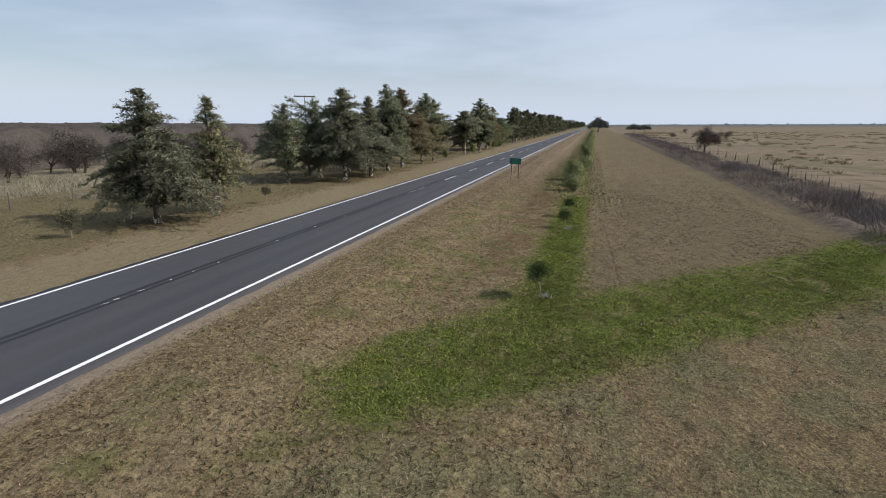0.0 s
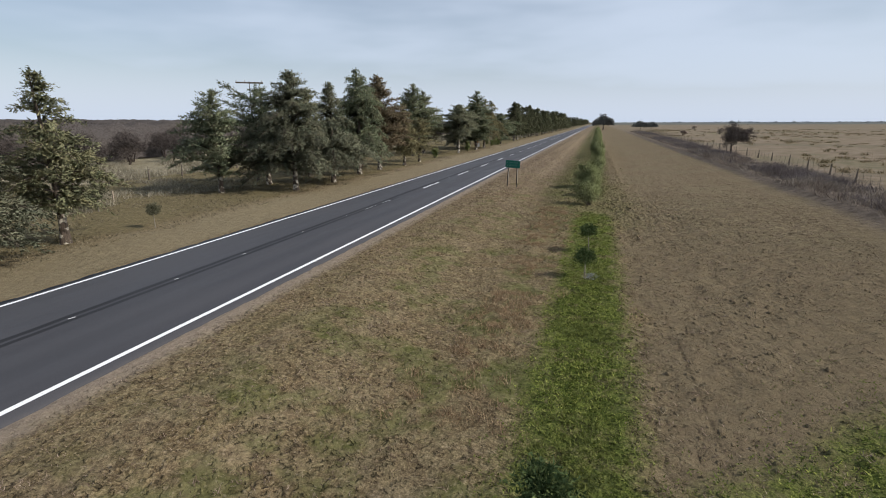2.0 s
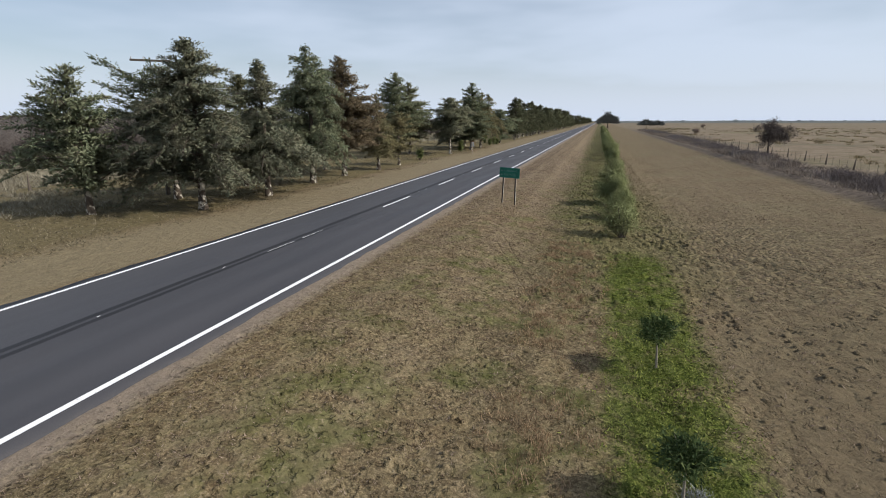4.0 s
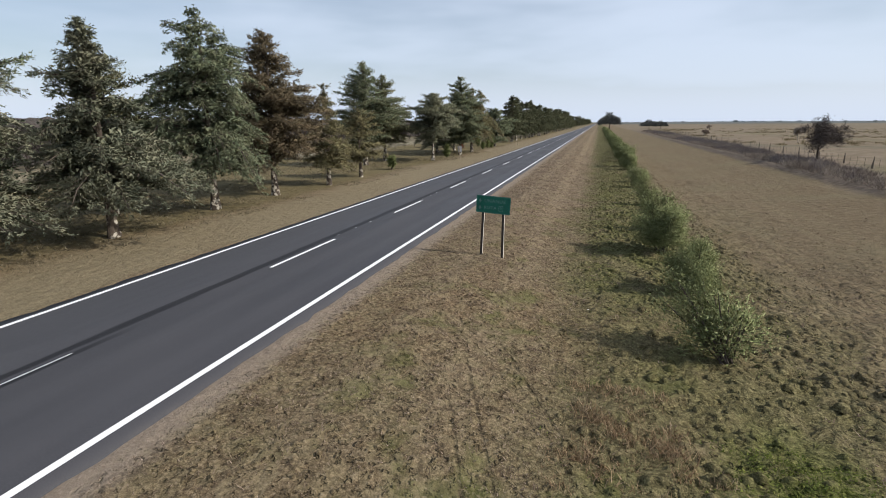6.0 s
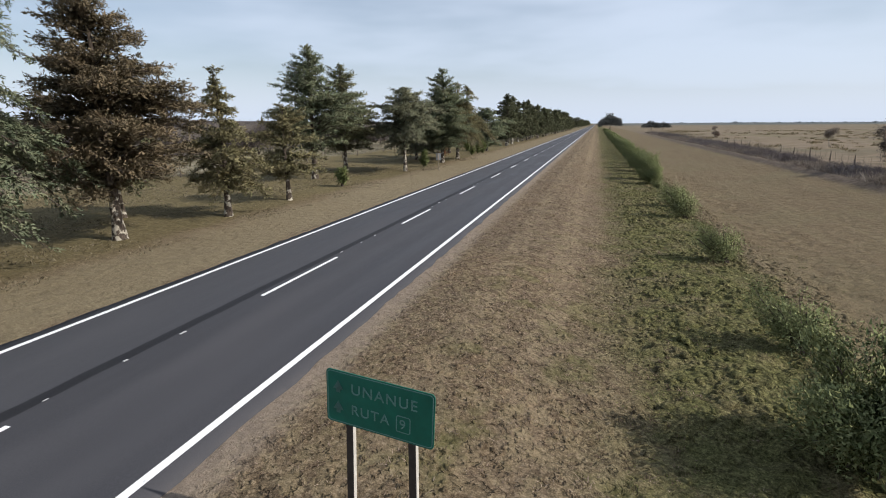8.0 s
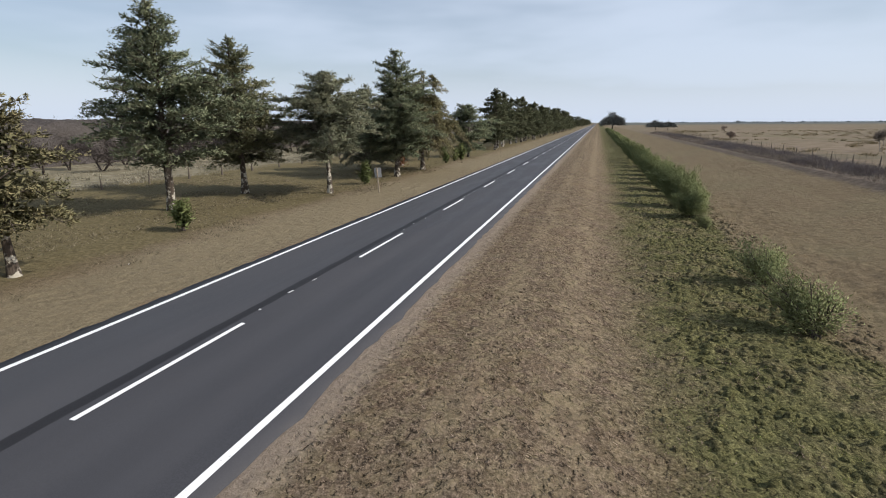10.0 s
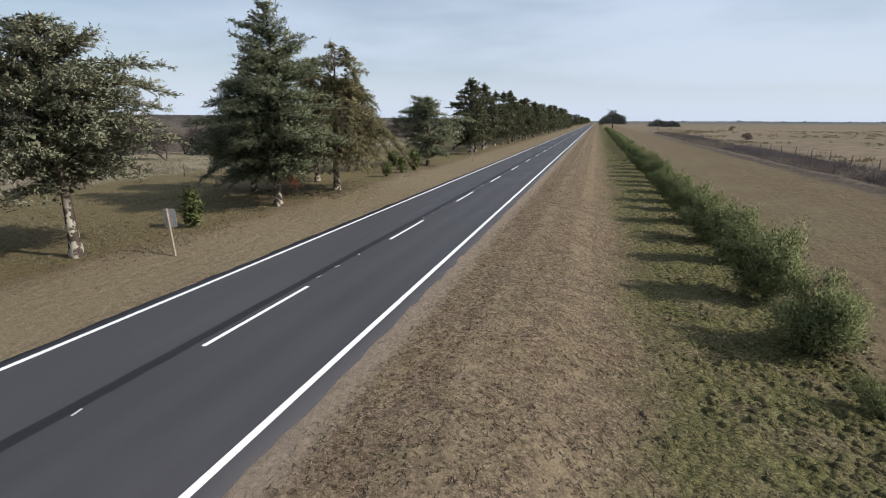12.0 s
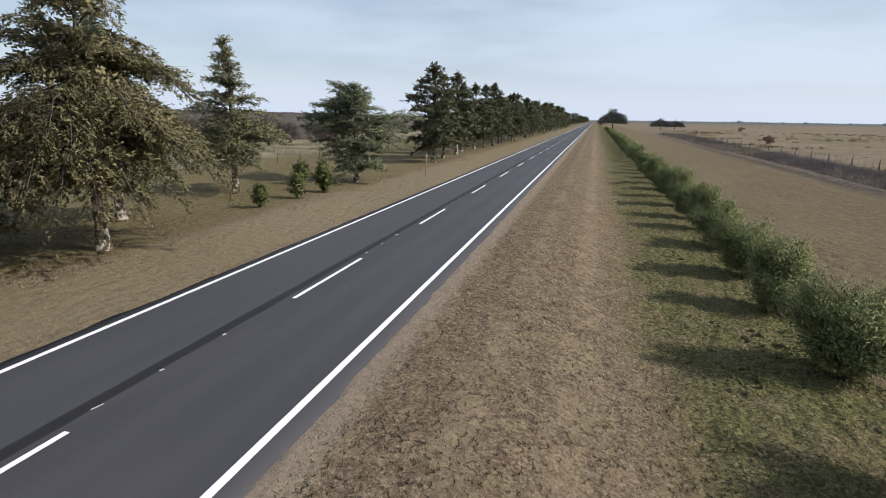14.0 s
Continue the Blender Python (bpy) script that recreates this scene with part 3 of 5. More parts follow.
def relief(x, y):
    """Height of the ground: clumpy near the road's verge, flat under the asphalt."""
    rough = np.clip((x - 10.0) / 1.5, 0, 1) * np.clip((26 - x) / 6, 0, 1)
    patch = 0.45 + 0.55 * value_noise(TAB, x * 0.11 + 17, y * 0.11 + 3)
    cloddy = 0.40 + rough * patch * (0.45 + 0.15 * np.clip((y - 42) / 4, 0, 1))
    cloddy = cloddy * (1 - 0.75 * np.clip((x - 19.0) / 3.0, 0, 1) * np.clip((y - 44) / 10, 0, 1)) * np.clip((36 - x) / 8, 0, 1) + 0.03
    ridge = 1 - 2 * np.abs(value_noise(TAB, x * 2.3 + 5, y * 1.9) - 0.5)
    h = cloddy * (0.17 * (ridge - 0.6) + 0.12 * (value_noise(TAB, x * 4.6 + 9, y * 4.3) - 0.5) + 0.06 * (value_noise(TAB, x * 1.1, y * 1.1 + 31) - 0.5))
    h += 0.16 * (value_noise(TAB, x * 0.22 + 40, y * 0.22) - 0.5)
    turf = np.clip((x - 10.4) / 1.5, 0, 1) * np.clip((17.5 - x) / 2.5, 0, 1) * np.clip((y - 40) / 6, 0, 1)
    field = np.clip((x - 14.5) / 2, 0, 1) * np.clip((27 - x) / 5, 0, 1) * np.clip((78 - y) / 18, 0, 1) * (0.45 + 0.55 * np.clip((y - 24) / 18, 0, 1))
    lump = 0.35 + 0.65 * value_noise(TAB, x * 0.35 + 8, y * 0.35)
    h += 0.08 * turf * lump * clods(x, y) + 0.04 * field * (1 - turf) * lump * clods(x + 40, y, 0.42)
    off = np.clip((np.abs(x - 0.05) - 4.3) / 2.0, 0, 1)
    far = np.clip((400 - np.abs(y - 60)) / 300, 0, 1)
    bank = 0.35 * np.exp(-((x - 31.2) / 0.9) ** 2) * far
    bed = 0.07 * (1 - np.clip((np.abs(x - 0.04) - 3.55) / 0.3, 0, 1))
    return -0.032 - bed + off * h * far + bank + swale(x, y) * far


# ---------------------------------------------------------------- ground and road
def graded(pairs):
    out = []
    for a, b, s in pairs:
        out.extend(np.arange(a, b - 1e-6, s))
    out.append(pairs[-1][1])
    return np.array(out)


GX = np.concatenate([-np.geomspace(60, 4800, 26)[::-1], graded([(-58, -32, 1.6), (-32, -9, 0.8), (-9, -3.9, 0.3), (-3.9, -3.5, 0.2), (-3.5, 3.5, 1.75), (3.5, 4.0, 0.25), (4.0, 24.0, 0.23), (24.0, 34, 0.42), (34, 62, 1.2)]), np.geomspace(66, 4800, 26)])
GY = np.concatenate([-np.geomspace(6, 4800, 26)[::-1], graded([(-4, 3, 0.4), (3, 38, 0.25), (38, 110, 0.22), (110, 130, 0.28), (130, 165, 0.45), (165, 260, 1.5)]), np.geomspace(265, 4800, 40)])
gx, gy = np.meshgrid(GX, GY)
gv = np.stack([gx.ravel(), gy.ravel(), relief(gx.ravel(), gy.ravel())], 1)
ii = (np.arange(len(GY) - 1)[:, None] * len(GX) + np.arange(len(GX) - 1)[None]).ravel()
gf = np.stack([ii, ii + 1, ii + 1 + len(GX), ii + len(GX)], 1)
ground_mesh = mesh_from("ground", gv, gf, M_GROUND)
ground_mesh.polygons.foreach_set("use_smooth", np.ones(len(gf), dtype=bool))
tagged(new("ground", ground_mesh), "flat plain of mown dry grass with a green strip", "ground", kind="structure")

# road slab with a ragged edge
ry = np.concatenate([np.arange(-60, 200, 0.5), np.geomspace(200, 4700, 60)])
rag = np.random.default_rng(5).normal(0, 0.035, (2, len(ry)))
rx = [-3.86 + rag[0], np.full(len(ry), -3.3), np.zeros(len(ry)), np.full(len(ry), 3.3), 3.91 + rag[1]]
rz = [-0.022, -0.010, 0.018, -0.010, -0.022]
rv = np.concatenate([np.stack([x, ry, np.full(len(ry), z)], 1) for x, z in zip(rx, rz)] + [np.stack([x, ry, np.full(len(ry), -0.2)], 1) for x in (rx[4], rx[0])])
n_ = len(ry)
rf = []
for a, b in ((0, 1), (1, 2), (2, 3), (3, 4), (4, 5), (6, 0)):
    i = np.arange(n_ - 1)
    rf.append(np.stack([a * n_ + i, b * n_ + i, b * n_ + i + 1, a * n_ + i + 1], 1))
tagged(new("road", mesh_from("road", rv, np.concatenate(rf), M_ASPHALT)), "dark asphalt two-lane road with white edge lines", "road", kind="structure")


def crown_z(x):
    return 0.018 - 0.028 * abs(x) / 3.3 + 0.005


def strip_mesh(name, x, w, y0, y1, step=4.0):
    ys = np.append(np.arange(y0, y1, step), y1)
    k = len(ys)
    za, zb = crown_z(x - w / 2), crown_z(x + w / 2)
    v = np.concatenate([np.stack([np.full(k, x - w / 2), ys, np.full(k, za)], 1), np.stack([np.full(k, x + w / 2), ys, np.full(k, zb)], 1)])
    i = np.arange(k - 1)
    return mesh_from(name, v, np.stack([i, k + i, k + i + 1, i + 1], 1), M_PAINT)


for x, w in ((-3.40, 0.16), (3.425, 0.165)):
    tagged(new("edge_line", strip_mesh("edge_line", x, w, -60, 2500)), "solid white painted edge line of the road", "road marking", "edge lines", "structure")
for k in range(-1, 60):
    y0 = 67.35 + 11.85 * k
    tagged(new("centre_dash", strip_mesh("centre_dash", 0.04, 0.13, y0, y0 + 4.75)), "white painted dash on the road's centre line", "road marking", "centre dashes", "structure")
for y0 in (43.7, 46.3):
    tagged(new("centre_dash", strip_mesh("centre_dash", -0.06, 0.03, y0, y0 + 1.9)), "worn narrow sliver of a painted centre dash", "road marking", "centre dashes", "structure")

rng = np.random.default_rng(21)
fleck = bm_mesh("paint_fleck", box_bm(-0.035, 0.035, -0.12, 0.12, 0.0, 0.008, 0.003), M_FLECK)
for y0 in np.concatenate([np.array([13.0, 13.75, 14.6, 15.84, 17.34, 18.85, 23.5, 27.4, 31.2, 36.3, 41.0]), *[73.0 + 11.85 * k - 11.85 + np.arange(3) * 1.62 for k in range(0, 12)]]):
    ob = new("paint_fleck", fleck)
    ob.matrix_basis = pose(-0.16 + rng.normal(0, 0.03), y0 + rng.normal(0, 0.12), 0.020, 0, 0, rng.normal(0, 12))
    ob.scale = (rng.uniform(0.4, 1.1), rng.uniform(0.4, 1.2), 1)
    tagged(ob, "small white paint fleck on the tarred joint", "road marking", "paint flecks", "structure")


# ---------------------------------------------------------------- trees
def stem(rng, h, r, lean=(0.0, 0.0), flare=1.5, sides=9, rings=9, bend=0.02):
    """A tapered trunk that wanders a little."""
    zs = np.linspace(0, 1, rings) ** 1.2
    ph = rng.uniform(0, 6.28, 2)
    vs = []
    for z in zs:
        rad = r * (1 - 0.9 * z) * (1 + (flare - 1) * math.exp(-z * h / 0.35)) + 0.012
        cx, cy = lean[0] * z * h + bend * h * math.sin(3 * z + ph[0]) * z, lean[1] * z * h + bend * h * math.sin(3 * z + ph[1]) * z
        a = np.arange(sides) * 2 * math.pi / sides
        wob = 1 + 0.10 * np.sin(3 * a + ph[0] + 4 * z) + rng.normal(0, 0.04, sides)
        vs.append(np.stack([cx + np.cos(a) * rad * wob, cy + np.sin(a) * rad * wob, np.full(sides, z * h - 0.12 * (z == 0))], 1))
    f = []
    for k in range(rings - 1):
        for i in range(sides):
            j = (i + 1) % sides
            f.append((k * sides + i, k * sides + j, (k + 1) * sides + j))
            f.append((k * sides + i, (k + 1) * sides + j, (k + 1) * sides + i))
    return np.concatenate(vs), np.array(f)


def conifer(seed, h, r, base, peak=0.16, taper=0.95, rise=0.10, droop=0.25, curl=0.10, ragged=0.25, dens=1.0, leaf=0.15, per=7, tops=0, lean=(0.0, 0.0), step=0.085):
    """Trunk, branches and crown of a cypress: boughs in loose tiers, each a flat fan of twigs hung with feathery plumes."""
    rng = np.random.default_rng(seed)
    trunk = stem(rng, h * 0.96, 0.055 + 0.0155 * h, lean)
    n = max(24, int((h - base) * 10.5 * dens))
    u = np.sort(rng.uniform(0, 1, n)) ** 1.05
    az = np.arange(n) * 2.39996 + rng.normal(0, 0.45, n)
    ph = rng.uniform(0, 6.28, 4)
    # boughs gather in loose tiers that wind round the trunk
    tiers = max(5.0, (h - base) / 0.85)
    wind = az / 6.2832 + 0.3 * np.sin(2 * az + ph[3])
    u = np.clip((np.floor(u * tiers - wind) + wind + 0.5 + rng.normal(0, 0.15, n)) / tiers, 0.0, 0.995)
    prof = np.where(u < peak, 0.62 + 0.38 * u / peak, np.maximum(0, (1 - u) / (1 - peak)) ** taper)
    reach = r * prof * (1 + ragged * (0.55 * np.sin(az + ph[0] - 5 * u) + 0.40 * np.sin(2 * az + ph[1] + 9 * u) + 0.35 * np.sin(3 * az + ph[2] + 17 * u)))
    reach = np.maximum(reach * rng.choice([0.70, 0.92, 1.0, 1.10, 1.24], n, p=[0.18, 0.27, 0.28, 0.18, 0.09]), 0.22 + 0.05 * rng.random(n))
    z0 = base + (h - base) * u * 0.97
    foot = np.stack([lean[0] * z0, lean[1] * z0, z0], 1)
    if tops:
        # side leaders that carry the upper boughs
        side = rng.integers(0, tops + 1, n)
        ta = ph[3] + np.arange(tops + 1) * 6.28 / max(1, tops) * 0.9
        off = np.stack([np.cos(ta), np.sin(ta)], 1) * r * 0.42
        off[0] = 0
        w = np.clip((u - 0.45) / 0.35, 0, 1)[:, None]
        foot[:, :2] += off[side] * w
        foot[:, 2] -= (side > 0) * w[:, 0] * 0.05 * h * (1 + (side % 2))
    out = np.stack([np.cos(az), np.sin(az), np.zeros(n)], 1)
    lat = np.stack([-np.sin(az), np.cos(az), np.zeros(n)], 1)
    up = np.array([[0, 0, 1.0]])
    lift = reach * (rise + 0.55 * u ** 1.8 + rng.normal(0, 0.09, n))

    def along(i, s):
        z = lift[i] * s + 0.16 * reach[i] * np.sin(math.pi * s) - droop * (1 - 0.65 * u[i]) * reach[i] * s ** 2.2 + curl * reach[i] * s ** 5
        return foot[i] + out[i] * (reach[i] * s)[:, None] + up * z[:, None]

    i = np.arange(n)
    segs = []
    for a, b in ((0.0, 0.35), (0.35, 0.7), (0.7, 1.0)):
        rr = 0.010 + 0.015 * reach
        segs.append(tubes(along(i, np.full(n, a)), along(i, np.full(n, b)), rr * (1 - 0.75 * a), rr * (1 - 0.85 * b), 3))
    # twigs: alternate sides of the bough, shorter towards its tip
    k = np.maximum(4, (reach * 3.7 + 2.5).astype(int))
    idx = np.repeat(i, k)
    nth = np.concatenate([np.arange(m) for m in k])
    s = 0.22 + 0.76 * (nth + rng.uniform(0.2, 0.8, len(idx))) / np.repeat(k, k)
    turn = np.where(nth % 2 == 0, 1, -1) * rng.uniform(0.35, 1.0, len(idx)) * np.where(nth == np.repeat(k, k) - 1, 0.15, 1)
    tw = unit(out[idx] * np.cos(turn)[:, None] + lat[idx] * np.sin(turn)[:, None] + up * (0.5 * lift[idx] / reach[idx] - 1.3 * droop * s + 1.2 * curl * s + rng.normal(0.02, 0.16, len(idx)))[:, None])
    tl = (0.12 + 0.42 * reach[idx] * (1.10 - s)) * rng.uniform(0.7, 1.2, len(idx))
    seat = along(idx, s)
    segs.append(tubes(seat, seat + tw * tl[:, None], 0.010, 0.004, 3))
    # plumes along each twig
    pk = np.maximum(2, (tl / step).astype(int) + 1)
    j = np.repeat(np.arange(len(idx)), pk)
    q = rng.uniform(0.05, 1.0, len(j)) ** 0.8
    c = seat[j] + tw[j] * (tl[j] * q)[:, None] + rng.normal(0, 0.05, (len(j), 3))
    c[:, 2] -= (0.25 * droop + 0.05) * tl[j] * q ** 2
    way = unit(tw[j] + rng.normal(0, 0.42, (len(j), 3)) + up * (0.10 - 0.9 * droop + 0.8 * curl))
    long = rng.uniform(0.16, 0.38, len(j)) * (step / 0.075) ** 0.5
    thick = (0.016 + 0.09 * long) * rng.uniform(0.75, 1.3, len(j))
    mass = unit(0.55 * out[idx][j] + 0.50 * up + 0.45 * way + 0.35 * unit(tw[j] - out[idx][j]) + rng.normal(0, 0.13, (len(j), 3)))
    m = rng.random((len(j), per))
    axis = c[:, None] + way[:, None] * (long[:, None] * m)[:, :, None]
    shift = unit(rng.normal(0, 1, axis.shape))
    axis += shift * (thick[:, None] * (1.2 - 0.6 * m) + 0.008)[:, :, None]
    tri = leaves(rng, axis.reshape(-1, 3), np.repeat(way, per, 0) + 0.45 * shift.reshape(-1, 3), 1, leaf, leaf * 0.39, 0.30, 0.01, (shift + np.array([0, 0, 0.3])).reshape(-1, 3), 0.35)
    nl = np.repeat(unit(mass[:, None] + 0.28 * shift).reshape(-1, 3), 3, 0)
    # shaded inner foliage near the trunk
    kin = np.maximum(3, (reach * 6.0 * dens).astype(int))
    iin = np.repeat(i, kin)
    cin = along(iin, rng.uniform(0.08, 0.55, len(iin))) + np.clip(rng.normal(0, 0.14, (len(iin), 3)), -0.25, 0.25) * (0.3 + 0.3 * reach[iin])[:, None]
    tri = np.concatenate([tri, leaves(rng, cin, out[iin] + np.array([[0, 0, 0.1]]), 6, 0.26, 0.12, 0.6, 0.12)])
    nin = np.repeat(unit(out[iin] + np.array([[0, 0, 0.3]])), 18, 0)
    tips = rng.uniform(0.86, 1.0, 30) * h
    spire = np.stack([lean[0] * tips, lean[1] * tips, tips], 1) + rng.normal(0, 0.05, (30, 3))
    tri = np.concatenate([tri, leaves(rng, spire, np.array([[0.2, 0, 1.0]]) + rng.normal(0, 0.3, (30, 3)), 5, leaf, leaf * 0.36, 0.4, leaf * 0.3)])
    nt = np.tile([[0.3, 0.0, 0.95]], (450, 1))
    return trunk, join(*segs), (tri, np.arange(len(tri)).reshape(-1, 3)), np.concatenate([nl, nin, nt])


def plant_conifer(x, y, turn, data, needles, label, group, scale=1.0):
    trunk, twigs, tri, normals = data
    ob = thing("cypress_tree", pose(x, y, on_ground(x, y), 0, 0, turn) @ Matrix.Scale(scale, 4), label, "tree", group)
    part("trunk", mesh_from("trunk", *trunk, M_BARK), ob, "brown trunk with pale scars")
    tagged(part("branchwork", mesh_from("branchwork", *twigs, M_TWIG), ob), kind="stuff")
    me = mesh_from("crown", *tri, needles)
    soften(me, normals)
    tagged(part("crown", me, ob), kind="stuff")
    return ob


# x, y, turn, height, radius, crown base, needles, seed, form, label
ROW = "cypress row beside the road"
CONE = dict(peak=0.16, taper=0.85, rise=0.06, droop=0.36, curl=0.12, ragged=0.20)
WEEPING = dict(peak=0.20, taper=0.66, rise=0.18, droop=0.55, curl=0.0, ragged=0.30, tops=2)
OPEN = dict(peak=0.25, taper=0.55, rise=0.22, droop=0.15, curl=0.22, ragged=0.40, tops=3, dens=0.85)
DENSE = dict(peak=0.17, taper=0.74, rise=0.10, droop=0.20, curl=0.22, ragged=0.20, dens=1.2)
DOME = dict(peak=0.20, taper=0.68, rise=0.10, droop=0.20, curl=0.12, ragged=0.22)
CONIFERS = [
    (-10.7, 25.95, 0, 8.3, 4.3, 0.9, M_NEEDLE_BLUE, 1, dict(CONE, taper=0.95, dens=1.25, peak=0.12), "broad blue-green cypress with branches near the ground"),
    (-10.1, 30.8, 40, 8.0, 2.9, 1.7, M_NEEDLE, 2, dict(CONE, taper=1.0), "slender grey-green cypress with a forked lower trunk"),
    (-15.6, 48.4, 10, 8.4, 3.4, 1.2, M_NEEDLE_DARK, 3, dict(DOME, ragged=0.32), "ragged green cypress in the shaded second row"),
    (-10.6, 51.9, 80, 10.0, 4.7, 1.6, M_NEEDLE_BLUE, 4, dict(CONE, taper=0.80, ragged=0.24, dens=1.25), "tall dark green cypress with an uneven crown"),
    (-15.5, 54.9, 130, 8.9, 4.0, 1.3, M_NEEDLE_DARK, 5, OPEN, "dark green cypress in the second row"),
    (-10.3, 58.1, 200, 9.4, 3.8, 1.4, M_NEEDLE_BLUE, 6, dict(CONE, taper=1.05, dens=1.2), "grey-green cypress with a pointed top"),
    (-15.7, 62.8, 70, 9.0, 3.4, 1.4, M_NEEDLE, 7, DOME, "green cypress in the second row"),
    (-11.2, 65.9, 300, 11.5, 4.4, 2.2, M_NEEDLE_DARK, 8, dict(WEEPING, taper=0.82, dens=1.25), "tall blue-green cypress with drooping sprays"),
    (-11.7, 72.8, 25, 11.5, 4.1, 2.0, M_NEEDLE_RUST, 9, dict(DENSE, taper=0.76, curl=0.16), "tall cypress with rust-brown foliage"),
    (-16.3, 77.0, 220, 9.3, 2.9, 1.8, M_NEEDLE, 10, CONE, "green cypress behind the rust-brown one"),
    (-10.85, 79.3, 100, 8.3, 2.7, 1.5, M_NEEDLE_MOSS, 11, dict(CONE, taper=1.3, peak=0.25), "small olive-brown cypress with a thin pale spire"),
    (-10.85, 85.5, 160, 6.4, 2.6, 1.5, M_NEEDLE_MOSS, 12, DOME, "low olive-green cypress with a round crown"),
    (-16.4, 98.5, 60, 12.2, 4.6, 2.6, M_NEEDLE_DARK, 13, dict(DENSE, dens=1.0, ragged=0.26), "very tall green cypress with a thick scarred trunk"),
    (-17.3, 106.6, 310, 11.4, 4.3, 2.3, M_NEEDLE, 14, dict(DENSE, ragged=0.32, dens=1.05), "tall open green cypress with stepped branches"),
    (-10.75, 108.25, 20, 8.9, 4.5, 2.3, M_NEEDLE_PALE, 15, dict(DOME, peak=0.26, dens=1.2), "rounded grey-green cypress with a bare lower trunk"),
    (-10.4, 121.45, 140, 12.2, 4.5, 1.8, M_NEEDLE_DARK, 16, DENSE, "tall dense dark green cypress"),
    (-15.9, 126.4, 90, 9.4, 4.2, 0.9, M_NEEDLE_BLUE, 17, CONE, "green cypress behind the dense one"),
    (-10.3, 129.1, 250, 10.9, 4.5, 2.5, M_NEEDLE_MOSS, 18, dict(WEEPING, taper=0.85, dens=1.25), "broad mossy green cypress with weeping branches"),
    (-14.9, 134.0, 35, 10.3, 3.5, 2.1, M_NEEDLE_DARK, 19, CONE, "green cypress with a leaning trunk"),
    (-15.9, 144.3, 180, 10.4, 3.5, 1.9, M_NEEDLE, 20, dict(CONE, curl=0.2, taper=1.05), "spire-shaped cypress set back from the road"),
    (-10.9, 153.4, 75, 8.1, 3.9, 1.0, M_NEEDLE_DARK, 21, dict(DOME, peak=0.42, ragged=0.40, dens=1.15), "dark open-crowned cypress with a spreading top"),
]
for x, y, turn, h, r, base, needles, seed, form, label in CONIFERS:
    plant_conifer(x, y, turn, conifer(seed, h, r, base, step=0.10, leaf=0.17, per=5, **form) if x < -14 else conifer(seed, h, r, base, step=0.082, leaf=0.13, per=8, **form), needles, label, ROW)

# a rust-brown dead bough hangs from the tall dense tree
host = [ob for ob in scene.objects if ob.name.startswith("cypress_tree") and abs(ob.location.y - 121.45) < 0.1][0]
rng = np.random.default_rng(77)
q = rng.random(420) ** 0.8
c = np.stack([-0.5 + rng.normal(0, 0.22, 420), 0.4 + 2.5 * q + rng.normal(0, 0.12, 420), 3.9 - 0.5 * q - 2.0 * rng.random(420) ** 1.3 * (0.35 + q)], 1)
tri = leaves(rng, c, np.array([[0.0, 0.5, -0.8]]) + np.zeros((420, 3)), 12, 0.16, 0.038, 0.5, 0.08)
back = Matrix.Rotation(-radians(140), 3, "Z")
tri = tri @ np.array(back).T
tagged(part("dead_bough", soup("dead_bough", tri, M_DEAD), host, "rust-brown dry hanging bough"), kind="stuff")

# the row goes on into the distance from a few shared trees
FAR = [plant_conifer(-10.6, 174.6, 0, conifer(31, 11.6, 4.1, 1.6, 0.16, 0.75, dens=0.7, leaf=0.42, per=3, step=0.22), M_NEEDLE_FAR, "dark green cypress further along the road", ROW),
       plant_conifer(-11.4, 181.5, 50, conifer(32, 11.0, 3.8, 1.6, 0.16, 0.75, dens=0.7, leaf=0.42, per=3, step=0.22), M_NEEDLE_FAR, "dark green cypress further along the road", ROW),
       plant_conifer(-11.8, 190.0, 90, conifer(33, 12.0, 3.9, 1.6, 0.16, 0.75, dens=0.7, leaf=0.42, per=3, step=0.22), M_NEEDLE_FAR, "dark green cypress further along the road", ROW)]
LOW = [plant_conifer(-12.6, 300.0 + 7 * k, 40 * k, conifer(34 + k, 11.5, 4.0, 1.6, 0.16, 0.75, dens=0.4, leaf=0.8, per=2, step=0.5), M_NEEDLE_FAR, "dark green cypress far along the road", ROW) for k in range(2)]
rng = np.random.default_rng(8)
yy = 197.0
while yy < 520:
    s = rng.uniform(0.85, 1.08) if yy < 440 else rng.uniform(0.6, 0.9)
    if not 296 < yy < 311:
        copy_thing(FAR[int(rng.integers(3))] if yy < 296 else LOW[int(rng.integers(2))], pose(-11.8 + rng.normal(0, 0.7), yy, 0, 0, 0, rng.uniform(0, 360)) @ Matrix.Scale(s, 4))
    yy += rng.uniform(5.5, 8.5)
yy = 620.0
while yy < 1500:
    copy_thing(LOW[int(rng.integers(2))], pose(-14 + rng.normal(0, 2.5), yy, 0, 0, 0, rng.uniform(0, 360)) @ Matrix.Scale(rng.uniform(0.7, 1.1), 4))
    yy += rng.uniform(14, 34)


